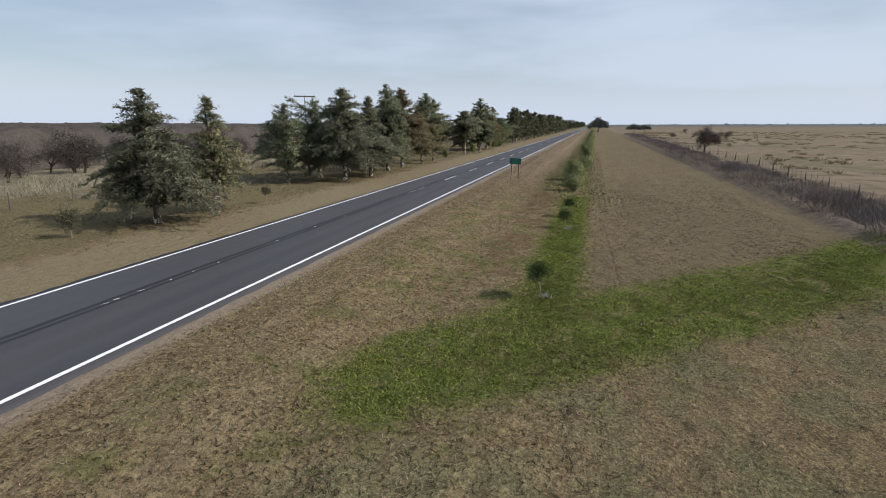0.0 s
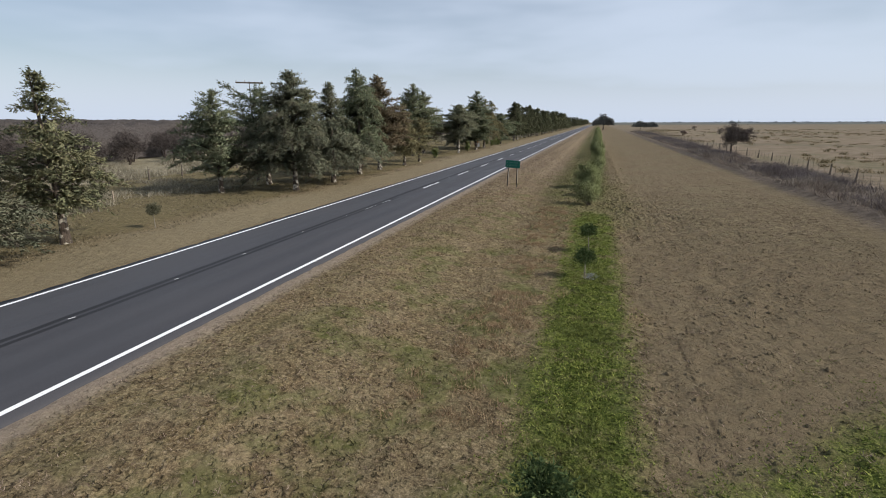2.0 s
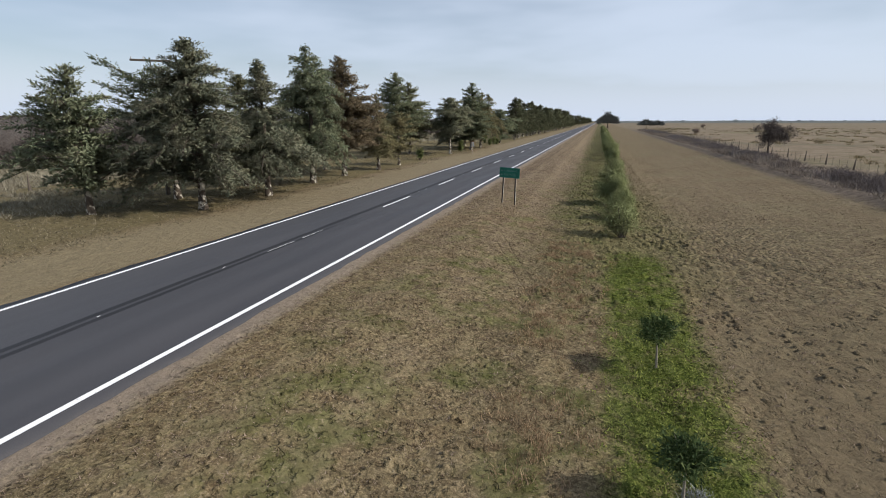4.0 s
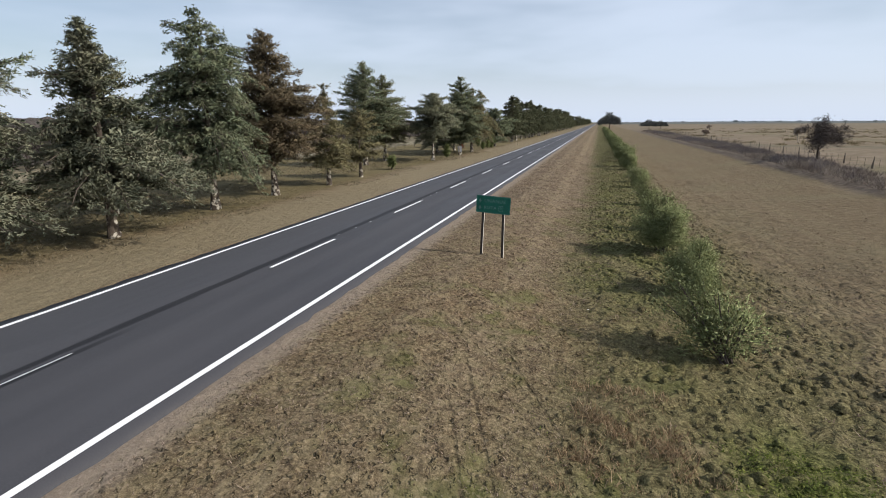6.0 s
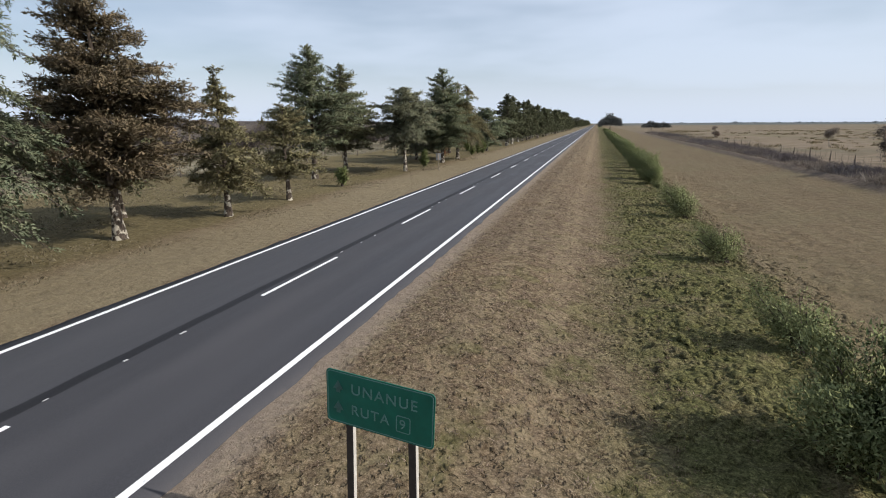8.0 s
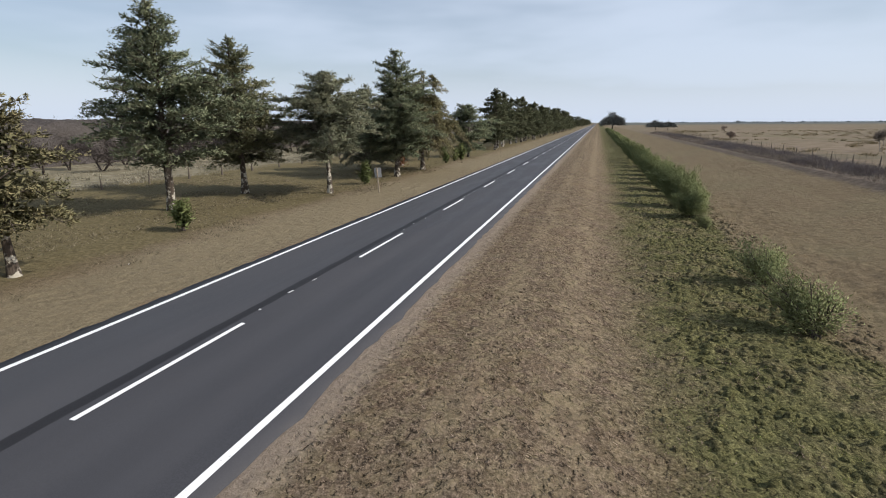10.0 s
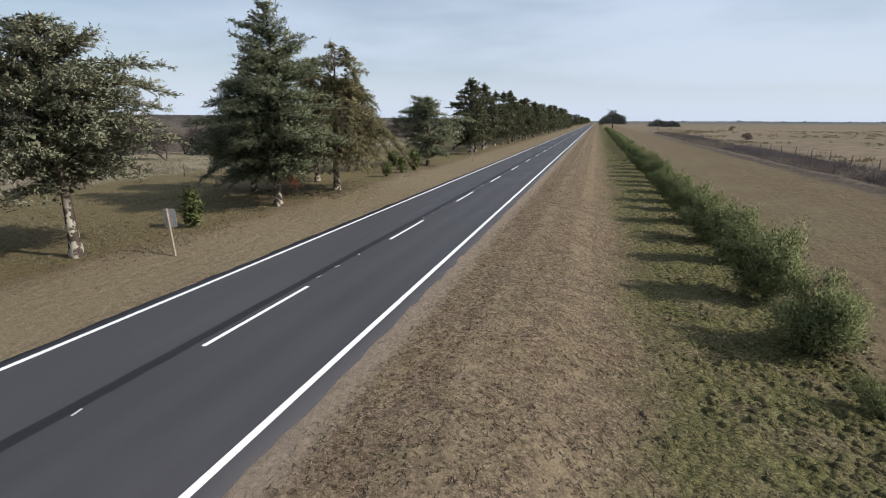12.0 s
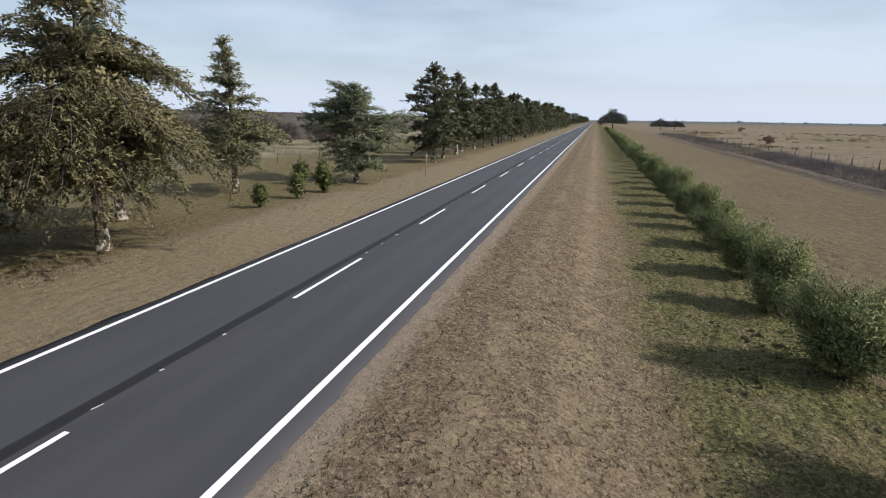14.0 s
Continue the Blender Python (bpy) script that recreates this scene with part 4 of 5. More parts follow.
def bare_tree(seed, h, r, gens=5, spread=0.55, twig=0.5, per=10, stems=1):
    """A leafless thorn tree: forking limbs and a haze of fine twigs."""
    rng = np.random.default_rng(seed)
    p = np.zeros((stems, 3))
    p[:, :2] = rng.normal(0, 0.15, (stems, 2)) * (stems > 1)
    d = unit(np.array([[0, 0, 1.0]]) + rng.normal(0, 0.30 if stems > 1 else 0.12, (stems, 3)))
    ln = np.full(stems, h * (0.27 if stems == 1 else 0.19))
    rad = np.full(stems, r)
    wood, ends = [], None
    for g in range(gens):
        q = p + d * ln[:, None]
        wood.append(tubes(p - (0.1 if g == 0 else 0) * d, q, rad, rad * 0.66, 6 if g < 2 else 3))
        kids = 3
        d2 = np.repeat(d, kids, 0) + rng.normal(0, spread, (len(d) * kids, 3))
        d2[:, 2] = d2[:, 2] * 0.8 + 0.18
        ends = (q, d)
        p, d = np.repeat(q, kids, 0), unit(d2)
        ln, rad = np.repeat(ln, kids) * rng.uniform(0.55, 0.95, len(p)), np.repeat(rad, kids) * 0.52
    tri = leaves(rng, p + d * ln[:, None] * 0.3, d, per, twig, 0.055, 0.8, 0.05 * h)
    return join(*wood), tri


def plant_bare(x, y, turn, data, label, group, name="thorn_tree", twigs=None, scale=1.0, bark=None):
    ob = thing(name, pose(x, y, 0, 0, 0, turn) @ Matrix.Scale(scale, 4), label, "tree", group)
    part("trunk", mesh_from("trunk", *data[0], bark or M_BARE), ob)
    tagged(part("crown", soup("crown", data[1], twigs or M_SCRUB), ob), kind="stuff")
    return ob


# the leafless tree by the right-hand fence
plant_bare(37.8, 116.07, 30, bare_tree(41, 5.3, 0.19, 6, 0.66, 0.36, 16), "leafless dark thorn tree beside a wire fence", "", "thorn_tree")
plant_bare(56.17, 180.33, 10, bare_tree(42, 5.6, 0.05, 4, 0.20, 0.45, 8, 3), "thin pale leafless sapling in the pasture", "", twigs=M_WEED, bark=M_SAPBARK)
plant_bare(51.0, 264.0, 80, bare_tree(43, 3.6, 0.04, 3, 0.60, 0.5, 16, 9), "low reddish-brown leafless bush in the pasture", "", "bare_bush", M_BRUSH, bark=M_TWIG)
plant_bare(77.8, 399.0, 80, bare_tree(44, 5.0, 0.10, 4, 0.5, 0.6, 9, 2), "small leafless tree in the far pasture", "", twigs=M_BRUSH, bark=M_TWIG)

# leafless woodland behind the left fence
WOODS = "leafless thorn wood behind the fence"
variants = [plant_bare(-49 - 2 * k, 52 + 11 * k, 60 * k, bare_tree(50 + k, 6.8 + 0.4 * (k % 2), 0.13, 5, 0.52, 0.55, 5, 2), "leafless dark brown thorn tree", WOODS) for k in range(4)]
rng = np.random.default_rng(9)
spots = []
for yy in np.arange(8, 260, 7.5):
    for row, xx in enumerate((-46, -52, -58)):
        spots.append((xx - rng.uniform(0, 5), yy + rng.uniform(-3, 3), rng.uniform(0.72, 0.98) + 0.04 * row))
for k, (xx, yy, s) in enumerate(spots):
    copy_thing(variants[k % 4], pose(xx, yy, 0, 0, 0, rng.uniform(0, 360)) @ Matrix.Diagonal((s * 1.1, s * 1.1, s, 1)))
# the closed canopy of twigs behind them
def canopy(x, y):
    z = np.zeros_like(x)
    for k, s in enumerate((0.145, 0.11, 0.19)):
        cx, cy = np.floor(x * s + 0.37 * k), np.floor(y * s + 0.61 * k)
        ox, oy = TAB[cx.astype(int) & 255, cy.astype(int) & 255], TAB[cy.astype(int) & 255, (cx.astype(int) + 91) & 255]
        dx, dy = (x * s + 0.37 * k) - cx - 0.35 - 0.3 * ox, (y * s + 0.61 * k) - cy - 0.35 - 0.3 * oy
        z = np.maximum(z, np.sqrt(np.maximum(0, 1 - (dx * dx + dy * dy) / 0.36)) * (0.75 + 0.35 * ox))
    return (3.2 + 2.5 * z + 0.012 * (-x - 55)) * np.clip((-x - 59.0) / 3.0, 0, 1) ** 0.7 + 0.25 * (value_noise(TAB, x * 0.9, y * 0.9) - 0.5)


CX, CY = -np.concatenate([np.arange(59.0, 74, 0.7), np.geomspace(74, 190, 38)])[::-1], np.concatenate([np.arange(-30, 260, 0.9), np.geomspace(262, 700, 110)])
cx, cy = np.meshgrid(CX, CY)
cv = np.stack([cx.ravel(), cy.ravel(), canopy(cx.ravel(), cy.ravel())], 1)
cv[:, :2] += rng.normal(0, 0.12, (len(cv), 2))
cv[:, 2] += rng.normal(0, 0.14, len(cv))
ii = (np.arange(len(CY) - 1)[:, None] * len(CX) + np.arange(len(CX) - 1)[None]).ravel()
wood_mesh = mesh_from("far_woodland", cv, np.stack([ii, ii + 1, ii + 1 + len(CX), ii + len(CX)], 1), M_CANOPY)
tagged(new("far_woodland", wood_mesh), "mass of leafless dark brown thorn wood", "woodland", kind="stuff")
k = 9000
wx, wy = -59.5 - 60 * rng.random(k) ** 1.8, rng.uniform(-30, 420, k)
wc = np.stack([wx, wy, canopy(wx, wy) * (1 - 0.5 * rng.random(k) ** 2.5)], 1)
tagged(new("woodland_twigs", soup("woodland_twigs", leaves(rng, wc, np.array([[0, 0, 0.6]]) + np.zeros((k, 3)), 6, 0.45, 0.05, 0.9, 0.30), M_SCRUB)), "haze of bare twigs over the thorn wood", "woodland", kind="stuff")


def round_tree(seed, h, r, leaf=0.5, n=900, flat=0.55):
    rng = np.random.default_rng(seed)
    trunk = stem(rng, h * 0.6, 0.04 * h)
    v = unit(rng.normal(0, 1, (n, 3)))
    v[:, 2] = np.abs(v[:, 2]) * 1.3 - 0.32
    lump = 0.75 + 0.35 * np.sin(4 * v[:, 0] + 2) * np.cos(5 * v[:, 1]) + rng.normal(0, 0.1, n)
    c = v * np.array([[r, r, r * flat]]) * (lump * rng.uniform(0.6, 1, n) ** 0.4)[:, None] + np.array([[0, 0, h - r * flat]])
    limb_to = c[rng.integers(0, n, 26)]
    limbs = tubes(np.tile([[0, 0, h * 0.35]], (26, 1)), limb_to, 0.02 * h, 0.01 * h, 4)
    return join(trunk, limbs), leaves(rng, c, v, 8, leaf, leaf * 0.35, 0.6, leaf * 0.5)


def plant_round(x, y, data, label, name="broad_tree", scale=1.0, turn=0.0, leafy=None):
    ob = thing(name, pose(x, y, 0, 0, 0, turn) @ Matrix.Scale(scale, 4), label, "tree")
    part("trunk", mesh_from("trunk", *data[0], M_BARE), ob)
    tagged(part("crown", soup("crown", data[1], leafy or M_LEAF_FAR), ob), kind="stuff")
    return ob


plant_round(18.6, 452.0, round_tree(61, 11.0, 9.4, 0.8, 1600, 0.62), "large dark round tree at the end of the hedge")
plant_round(47.6, 462.0, round_tree(62, 6.0, 7.0, 0.7, 900, 0.44), "low dark spreading tree in the field")
plant_round(56.0, 466.0, round_tree(63, 5.2, 5.6, 0.7, 700, 0.44), "low dark spreading tree in the field")
far_tree = plant_round(430, 1900, round_tree(64, 8.5, 9, 1.6, 200, 0.5), "clump of trees on the horizon, distance haze put into its pale colour", "horizon_tree", leafy=M_HAZED_LEAF)
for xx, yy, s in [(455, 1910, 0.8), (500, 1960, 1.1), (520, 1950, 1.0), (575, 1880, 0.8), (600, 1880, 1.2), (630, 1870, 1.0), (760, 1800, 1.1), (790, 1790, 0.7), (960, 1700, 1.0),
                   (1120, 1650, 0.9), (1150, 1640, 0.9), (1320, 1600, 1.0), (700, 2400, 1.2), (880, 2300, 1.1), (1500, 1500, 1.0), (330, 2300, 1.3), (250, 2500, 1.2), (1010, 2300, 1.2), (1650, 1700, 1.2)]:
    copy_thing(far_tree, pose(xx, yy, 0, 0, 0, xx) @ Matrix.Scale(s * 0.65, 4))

# far tree line on the horizon, also in the haze-paled leaf colour
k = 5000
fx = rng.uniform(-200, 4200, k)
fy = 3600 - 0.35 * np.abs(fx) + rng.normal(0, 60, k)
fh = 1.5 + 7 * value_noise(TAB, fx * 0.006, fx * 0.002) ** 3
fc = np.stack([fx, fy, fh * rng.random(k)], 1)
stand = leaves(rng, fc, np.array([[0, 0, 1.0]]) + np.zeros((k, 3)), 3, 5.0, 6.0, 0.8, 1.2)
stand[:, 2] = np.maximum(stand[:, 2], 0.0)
tagged(new("far_treeline", soup("far_treeline", stand, M_HAZED_LEAF)), "thin line of trees on the horizon in a pale haze colour", "woodland", kind="stuff")


# ---------------------------------------------------------------- shrubs and saplings of the right verge
def shrub(seed, h, r, n=420, per=12, leaf=0.13, lean=0.0):
    """A many-stemmed leafy bush, open at the foot, with drooping tips."""
    rng = np.random.default_rng(seed)
    m = 16
    az = rng.uniform(0, 6.28, m)
    tip = np.stack([np.cos(az) * r * rng.uniform(0.2, 0.9, m), np.sin(az) * r * rng.uniform(0.2, 0.9, m), h * rng.uniform(0.45, 1.05, m)], 1)
    tip[:, 0] -= lean * tip[:, 2]
    root = np.stack([rng.normal(0, 0.08, m), rng.normal(0, 0.08, m), np.full(m, -0.05)], 1)
    mid = root * 0.45 + tip * 0.5 + rng.normal(0, 0.07, (m, 3))
    wood = [tubes(root, mid, 0.022, 0.015, 5), tubes(mid, tip, 0.02, 0.006, 4)]
    pick = rng.integers(0, m, n)
    s = rng.uniform(-0.3, 1.2, n)[:, None]
    lump = 0.20 * r * (1.3 - 0.7 * np.maximum(s, 0))
    c = mid[pick] * (1 - s) + tip[pick] * s + np.clip(rng.normal(0, 1, (n, 3)), -2.0, 2.0) * lump
    c[:, 2] = np.maximum(c[:, 2], 0.16 * h + 0.10 * h * rng.random(n))
    twig = tubes(mid[pick[:90]] * (1 - s[:90] * 0.6) + tip[pick[:90]] * s[:90] * 0.6, c[:90], 0.008, 0.004, 3)
    way = unit(c - np.array([[0, 0, h * 0.35]])) + np.array([[0, 0, 0.25]])
    mass = unit((c - np.array([[-lean * h * 0.5, 0, h * 0.5]])) / np.array([[r, r, 0.5 * h]]) + np.array([[0, 0, 0.35]]))
    normals = np.repeat(unit(np.repeat(mass, per, 0) + rng.normal(0, 0.38, (n * per, 3))), 3, 0)
    return join(*wood, twig), leaves(rng, c, way, per, leaf, leaf * 0.36, 0.60, 0.11, way, 0.6), normals


HEDGE = "row of planted shrubs along the verge"
kinds = []
for k, (h, r, n) in enumerate(((2.2, 1.2, 980), (2.35, 1.12, 980), (1.9, 1.15, 860), (1.45, 0.95, 270), (1.9, 1.2, 240))):
    wood, tri, normals = shrub(71 + k, h, r, n, 32 if k < 3 else 22, (0.09, 0.09, 0.09, 0.09)[k], (0.12, 0.12, 0.12, 0.5, 0.12)[k]) if k < 4 else shrub(75, h, r, n, 8, 0.30, 0.12)
    kinds.append((mesh_from("brushwood", *wood, M_TWIG), soup("foliage", tri, M_LEAF, normals)))
SHRUBS = [(14.3, 53.0, 3, 1.15), (14.5, 58.5, 2, 0.82), (14.0, 63.7, 2, 1.08), (14.8, 68.7, 3, 0.95), (15.0, 77.8, 3, 1.0), (15.2, 89.3, 3, 1.15), (15.5, 94.8, 3, 1.1),
          (15.3, 105.7, 3, 0.55), (15.1, 109.0, 2, 1.05), (15.2, 113.6, 0, 1.18), (15.2, 118.4, 1, 1.05), (15.0, 122.7, 2, 1.15), (15.1, 128.0, 0, 1.08),
          (15.0, 132.7, 1, 1.0), (15.0, 137.0, 0, 1.0), (15.0, 141.6, 2, 1.1), (15.1, 146.1, 1, 1.0), (15.0, 150.6, 0, 0.95)]
rng = np.random.default_rng(14)
yy = 155.1
while yy < 440:
    SHRUBS.append((14.9 + rng.normal(0, 0.18), yy, int(rng.integers(3)) if yy < 190 else 4, rng.uniform(0.78, 1.2)))
    yy += rng.uniform(4.0, 4.9) if yy < 240 else rng.uniform(5.0, 8.0)
for x, y, k, s in SHRUBS:
    ob = thing("shrub", pose(x, y, on_ground(x, y), 0, 0, rng.uniform(-30, 30)) @ Matrix.Diagonal((s, s * (1 if rng.random() < 0.5 else -1), s, 1)), "leafy light green shrub with drooping tips" if k != 3 else "sparse young green shrub on bare stems", "shrub", HEDGE)
    tagged(part("brushwood", kinds[k][0], ob), kind="stuff")
    tagged(part("foliage", kinds[k][1], ob), kind="stuff")


def sapling(seed, h, crown, leaf=0.10, n=260, flat=0.8, lean=0.0):
    rng = np.random.default_rng(seed)
    trunk = stem(rng, h * 0.85, 0.013, (rng.normal(0, 0.03) - lean, 0), 1.3, 6, 5, 0.01)
    v = unit(rng.normal(0, 1, (n, 3)))
    c = v * crown * np.array([[1, 1, flat]]) * rng.uniform(0.3, 1.1, (n, 1)) ** 0.8 * (1 + 0.3 * np.sin(5 * v[:, :1] + 3 * v[:, 2:])) + np.array([[-lean, 0, h - crown * flat]])
    to = c[:16]
    limbs = tubes(np.tile([[-lean * 0.6, 0, h * 0.55]], (16, 1)), to, 0.009, 0.004, 3)
    return join(trunk, limbs), leaves(rng, c, v + np.array([[0, 0, 0.3]]), 10, leaf, leaf * 0.35, 0.6, 0.05)


def plant_sapling(x, y, data, label, bark, leafy, name="sapling", group=""):
    ob = thing(name, pose(x, y, on_ground(x, y), 0, 0, 4 * x), label, "young tree", group)
    part("trunk", mesh_from("trunk", *data[0], bark), ob, "pale slim trunk")
    tagged(part("crown", soup("crown", data[1], leafy), ob), kind="stuff")
    return ob


for seed, x, y, h, cr, lean in ((81, 14.35, 19.65, 1.48, 0.40, 0.28), (82, 14.49, 33.86, 1.28, 0.36, 0.10), (83, 14.57, 38.65, 1.40, 0.37, 0.14)):
    plant_sapling(x, y, sapling(seed, h, cr, lean=lean), "young tree with a small dark round crown", M_SAPBARK, M_LEAF_DARK, group="saplings in the green strip")
for seed, x, y, h, cr, label in ((84, -11.83, 21.11, 1.75, 0.52, "young dull green tree on the verge"), (85, -9.07, 35.17, 1.35, 0.27, "young tree with a small round crown"), (88, -16.7, 38.05, 2.0, 0.7, "young dark shrub beside the verge")):
    plant_sapling(x, y, sapling(seed, h, cr, 0.11, 300, 1.25 if seed == 84 else 1.0), label, M_SAPBARK, M_LEAF_DULL)


def young_conifer(x, y, seed, h, r, label, foot=0.08):
    data = conifer(seed, h, r, foot, 0.25, 0.8, 0.8, -0.1, 0.1, 0.15, 2.2, 0.085, 4, step=0.06)
    ob = thing("young_conifer", pose(x, y, on_ground(x, y)), label, "young tree")
    part("trunk", mesh_from("trunk", *data[0], M_TWIG), ob)
    me = mesh_from("crown", *data[2], M_NEEDLE_YOUNG)
    soften(me, data[3])
    tagged(part("crown", me, ob), kind="stuff")


for x, y, seed, h, r in ((-10.6, 114.3, 91, 1.75, 0.6), (-10.6, 139.7, 92, 1.05, 0.6), (-10.45, 143.6, 93, 1.5, 0.65), (-10.4, 147.0, 94, 2.05, 0.85), (-14.02, 149.93, 95, 1.5, 0.9)):
    young_conifer(x, y, seed, h, r, "young green conifer on the verge")


young_conifer(-10.9, 93.5, 97, 1.35, 0.62, "low bushy young green conifer", 0.15)


# ---------------------------------------------------------------- fences and pole
def fence_line(name, knots, y0, y1, gap, droppers, h, label, seed):
    rng = np.random.default_rng(seed)
    ob = thing(name, pose(0, 0, 0), label, "fence")
    kx, ky = [k[0] for k in knots], [k[1] for k in knots]

    def at(y):
        return float(np.interp(y, ky, kx))

    post = mesh_from("post", *stem(rng, h, 0.10, (0, 0), 1.0, 7, 5, 0.01), M_POST)
    stick = mesh_from("dropper", *tubes([[0, 0, 0.1]], [[0, 0, h * 0.86]], 0.017, 0.015, 4), M_POST)
    y = y0
    while y < y1:
        p = part("post", post, ob)
        s = rng.uniform(0.9, 1.15)
        p.matrix_basis = pose(at(y), y, 0, rng.normal(0, 2.0), rng.normal(0, 2.0), rng.uniform(0, 360)) @ Matrix.Diagonal((s, s, s * rng.uniform(0.92, 1.1), 1))
        for k in range(droppers):
            yk = y + gap * (k + 1) / (droppers + 1)
            part("dropper", stick, ob).matrix_basis = pose(at(yk), yk, 0, rng.normal(0, 3), rng.normal(0, 3), 0)
        y += gap * rng.uniform(0.94, 1.06)
    ys = np.arange(y0, y1, gap / 2)
    xs = np.interp(ys, ky, kx)
    for z in (0.3, 0.55, 0.8, 1.02, 1.2):
        pts = np.stack([xs, ys, np.full(len(ys), z * h / 1.3) + rng.normal(0, 0.012, len(ys))], 1)
        part("wire", mesh_from("wire", *tubes(pts[:-1], pts[1:], 0.005, 0.005, 3), M_WIRE), ob)
    return ob


fence_line("field_fence", [(35.9, 12), (37.0, 50.6), (38.8, 73), (39.6, 90), (39.9, 135), (42.2, 216), (44, 420)], 20, 330, 7.3, 3, 1.2, "old wire fence with weathered wooden posts", 101)
fence_line("wood_fence", [(-24.7, 12), (-25.3, 32), (-30.2, 50), (-30.5, 111), (-27.5, 152), (-26.5, 220)], 18, 200, 4.6, 0, 1.15, "wire fence with dark posts before the thorn wood", 102)

pole = thing("power_pole", pose(-17.78, 56.34, 0, 0, 0, 41), "tall wooden power pole with a crossarm", "pole")
part("shaft", mesh_from("shaft", *stem(np.random.default_rng(3), 9.62, 0.14, (0, 0), 1.0, 10, 6, 0.002), M_CONCRETE), pole)
part("crossarm", bm_mesh("crossarm", box_bm(-1.25, 1.25, -0.06, 0.06, 9.38, 9.52, 0.01), M_CONCRETE), pole)
for px in (-1.15, -0.4, 1.15):
    bm = bmesh.new()
    bmesh.ops.create_cone(bm, cap_ends=True, segments=10, radius1=0.055, radius2=0.03, depth=0.16, matrix=Matrix.Translation((px, 0, 9.60)))
    part("insulator", bm_mesh("insulator", bm, M_SIGN_BACK), pole)


# ---------------------------------------------------------------- road signs
def rounded_plate(w, h, r, depth, seg=5):
    bm = bmesh.new()
    pts = []
    for cx, cz, a0 in ((w / 2 - r, h / 2 - r, 0), (-w / 2 + r, h / 2 - r, 90), (-w / 2 + r, -h / 2 + r, 180), (w / 2 - r, -h / 2 + r, 270)):
        for k in range(seg + 1):
            a = radians(a0 + 90 * k / seg)
            pts.append((cx + r * math.cos(a), cz + r * math.sin(a)))
    front = [bm.verts.new((x, -depth / 2, z)) for x, z in pts]
    back = [bm.verts.new((x, depth / 2, z)) for x, z in pts]
    bm.faces.new(front)
    bm.faces.new(back[::-1])
    k = len(pts)
    for i in range(k):
        bm.faces.new((front[i], back[i], back[(i + 1) % k], front[(i + 1) % k]))
    bmesh.ops.recalc_face_normals(bm, faces=bm.faces[:])
    return bm


def frame_bm(w, h, r, t, y0, y1, seg=5):
    """A thin raised rounded border."""
    bm = bmesh.new()
    rings = []
    for ww, hh, rr in ((w, h, r), (w - 2 * t, h - 2 * t, max(r - t, 0.004))):
        for y in (y0, y1):
            ring = []
            for cx, cz, a0 in ((ww / 2 - rr, hh / 2 - rr, 0), (-ww / 2 + rr, hh / 2 - rr, 90), (-ww / 2 + rr, -hh / 2 + rr, 180), (ww / 2 - rr, -hh / 2 + rr, 270)):
                for k in range(seg + 1):
                    a = radians(a0 + 90 * k / seg)
                    ring.append(bm.verts.new((cx + rr * math.cos(a), y, cz + rr * math.sin(a))))
            rings.append(ring)
    k = len(rings[0])
    for a, b in ((0, 1), (1, 3), (3, 2), (2, 0)):
        for i in range(k):
            j = (i + 1) % k
            bm.faces.new((rings[a][i], rings[a][j], rings[b][j], rings[b][i]))
    bmesh.ops.recalc_face_normals(bm, faces=bm.faces[:])
    return bm


def letters(body, size, spacing=1.0):
    cu = bpy.data.curves.new("letters", "FONT")
    cu.body, cu.size, cu.extrude, cu.space_character = body, size, 0.003, spacing
    cu.align_x, cu.align_y = "LEFT", "CENTER"
    tmp = bpy.data.objects.new("letters_tmp", cu)
    scene.collection.objects.link(tmp)
    bpy.context.view_layer.update()
    me = bpy.data.meshes.new_from_object(tmp.evaluated_get(bpy.context.evaluated_depsgraph_get()))
    bpy.data.objects.remove(tmp)
    me.materials.clear()
    me.materials.append(M_LETTER)
    return me


SW, SH = 1.38, 0.68
sign = thing("direction_sign", pose(7.33, 59.66, 0, 0, 0, -6), "green direction sign with white letters on two posts", "road sign")
panel = part("panel", bm_mesh("panel", rounded_plate(SW, SH, 0.05, 0.012), M_SIGN), sign, "dark green sheet metal panel")
panel.matrix_basis = pose(0.0, 0.0, 1.95, 0, 2.6, 0)
part("border", bm_mesh("border", frame_bm(SW - 0.03, SH - 0.03, 0.045, 0.010, -0.0085, -0.005), M_LETTER), panel, "thin pale border")
for body, x, z, size in (("UNANUE", -0.36, 0.135, 0.185), ("RUTA", -0.36, -0.13, 0.175), ("9", 0.265, -0.135, 0.165)):
    t = part("lettering", letters(body, size, 1.18), panel, "pale letters")
    t.matrix_basis = pose(x, -0.009, z, 90, 0, 0)
sh = part("route_shield", bm_mesh("route_shield", frame_bm(0.18, 0.21, 0.03, 0.011, -0.0085, -0.005), M_LETTER), panel, "pale outlined square")
sh.matrix_basis = pose(0.315, 0, -0.13)
for z in (0.135, -0.13):
    bm = bmesh.new()
    for seq in (((-0.07, -0.03), (0.07, -0.03), (0.0, 0.085)), ((-0.028, -0.075), (0.028, -0.075), (0.028, -0.03), (-0.028, -0.03))):
        bm.faces.new([bm.verts.new((x, -0.0095, zz)) for x, zz in seq])
    bmesh.ops.solidify(bm, geom=bm.faces[:], thickness=0.003)
    a = part("arrow", bm_mesh("arrow", bm, M_LETTER), panel, "pale arrow pointing up")
    a.matrix_basis = pose(-0.53, 0, z)
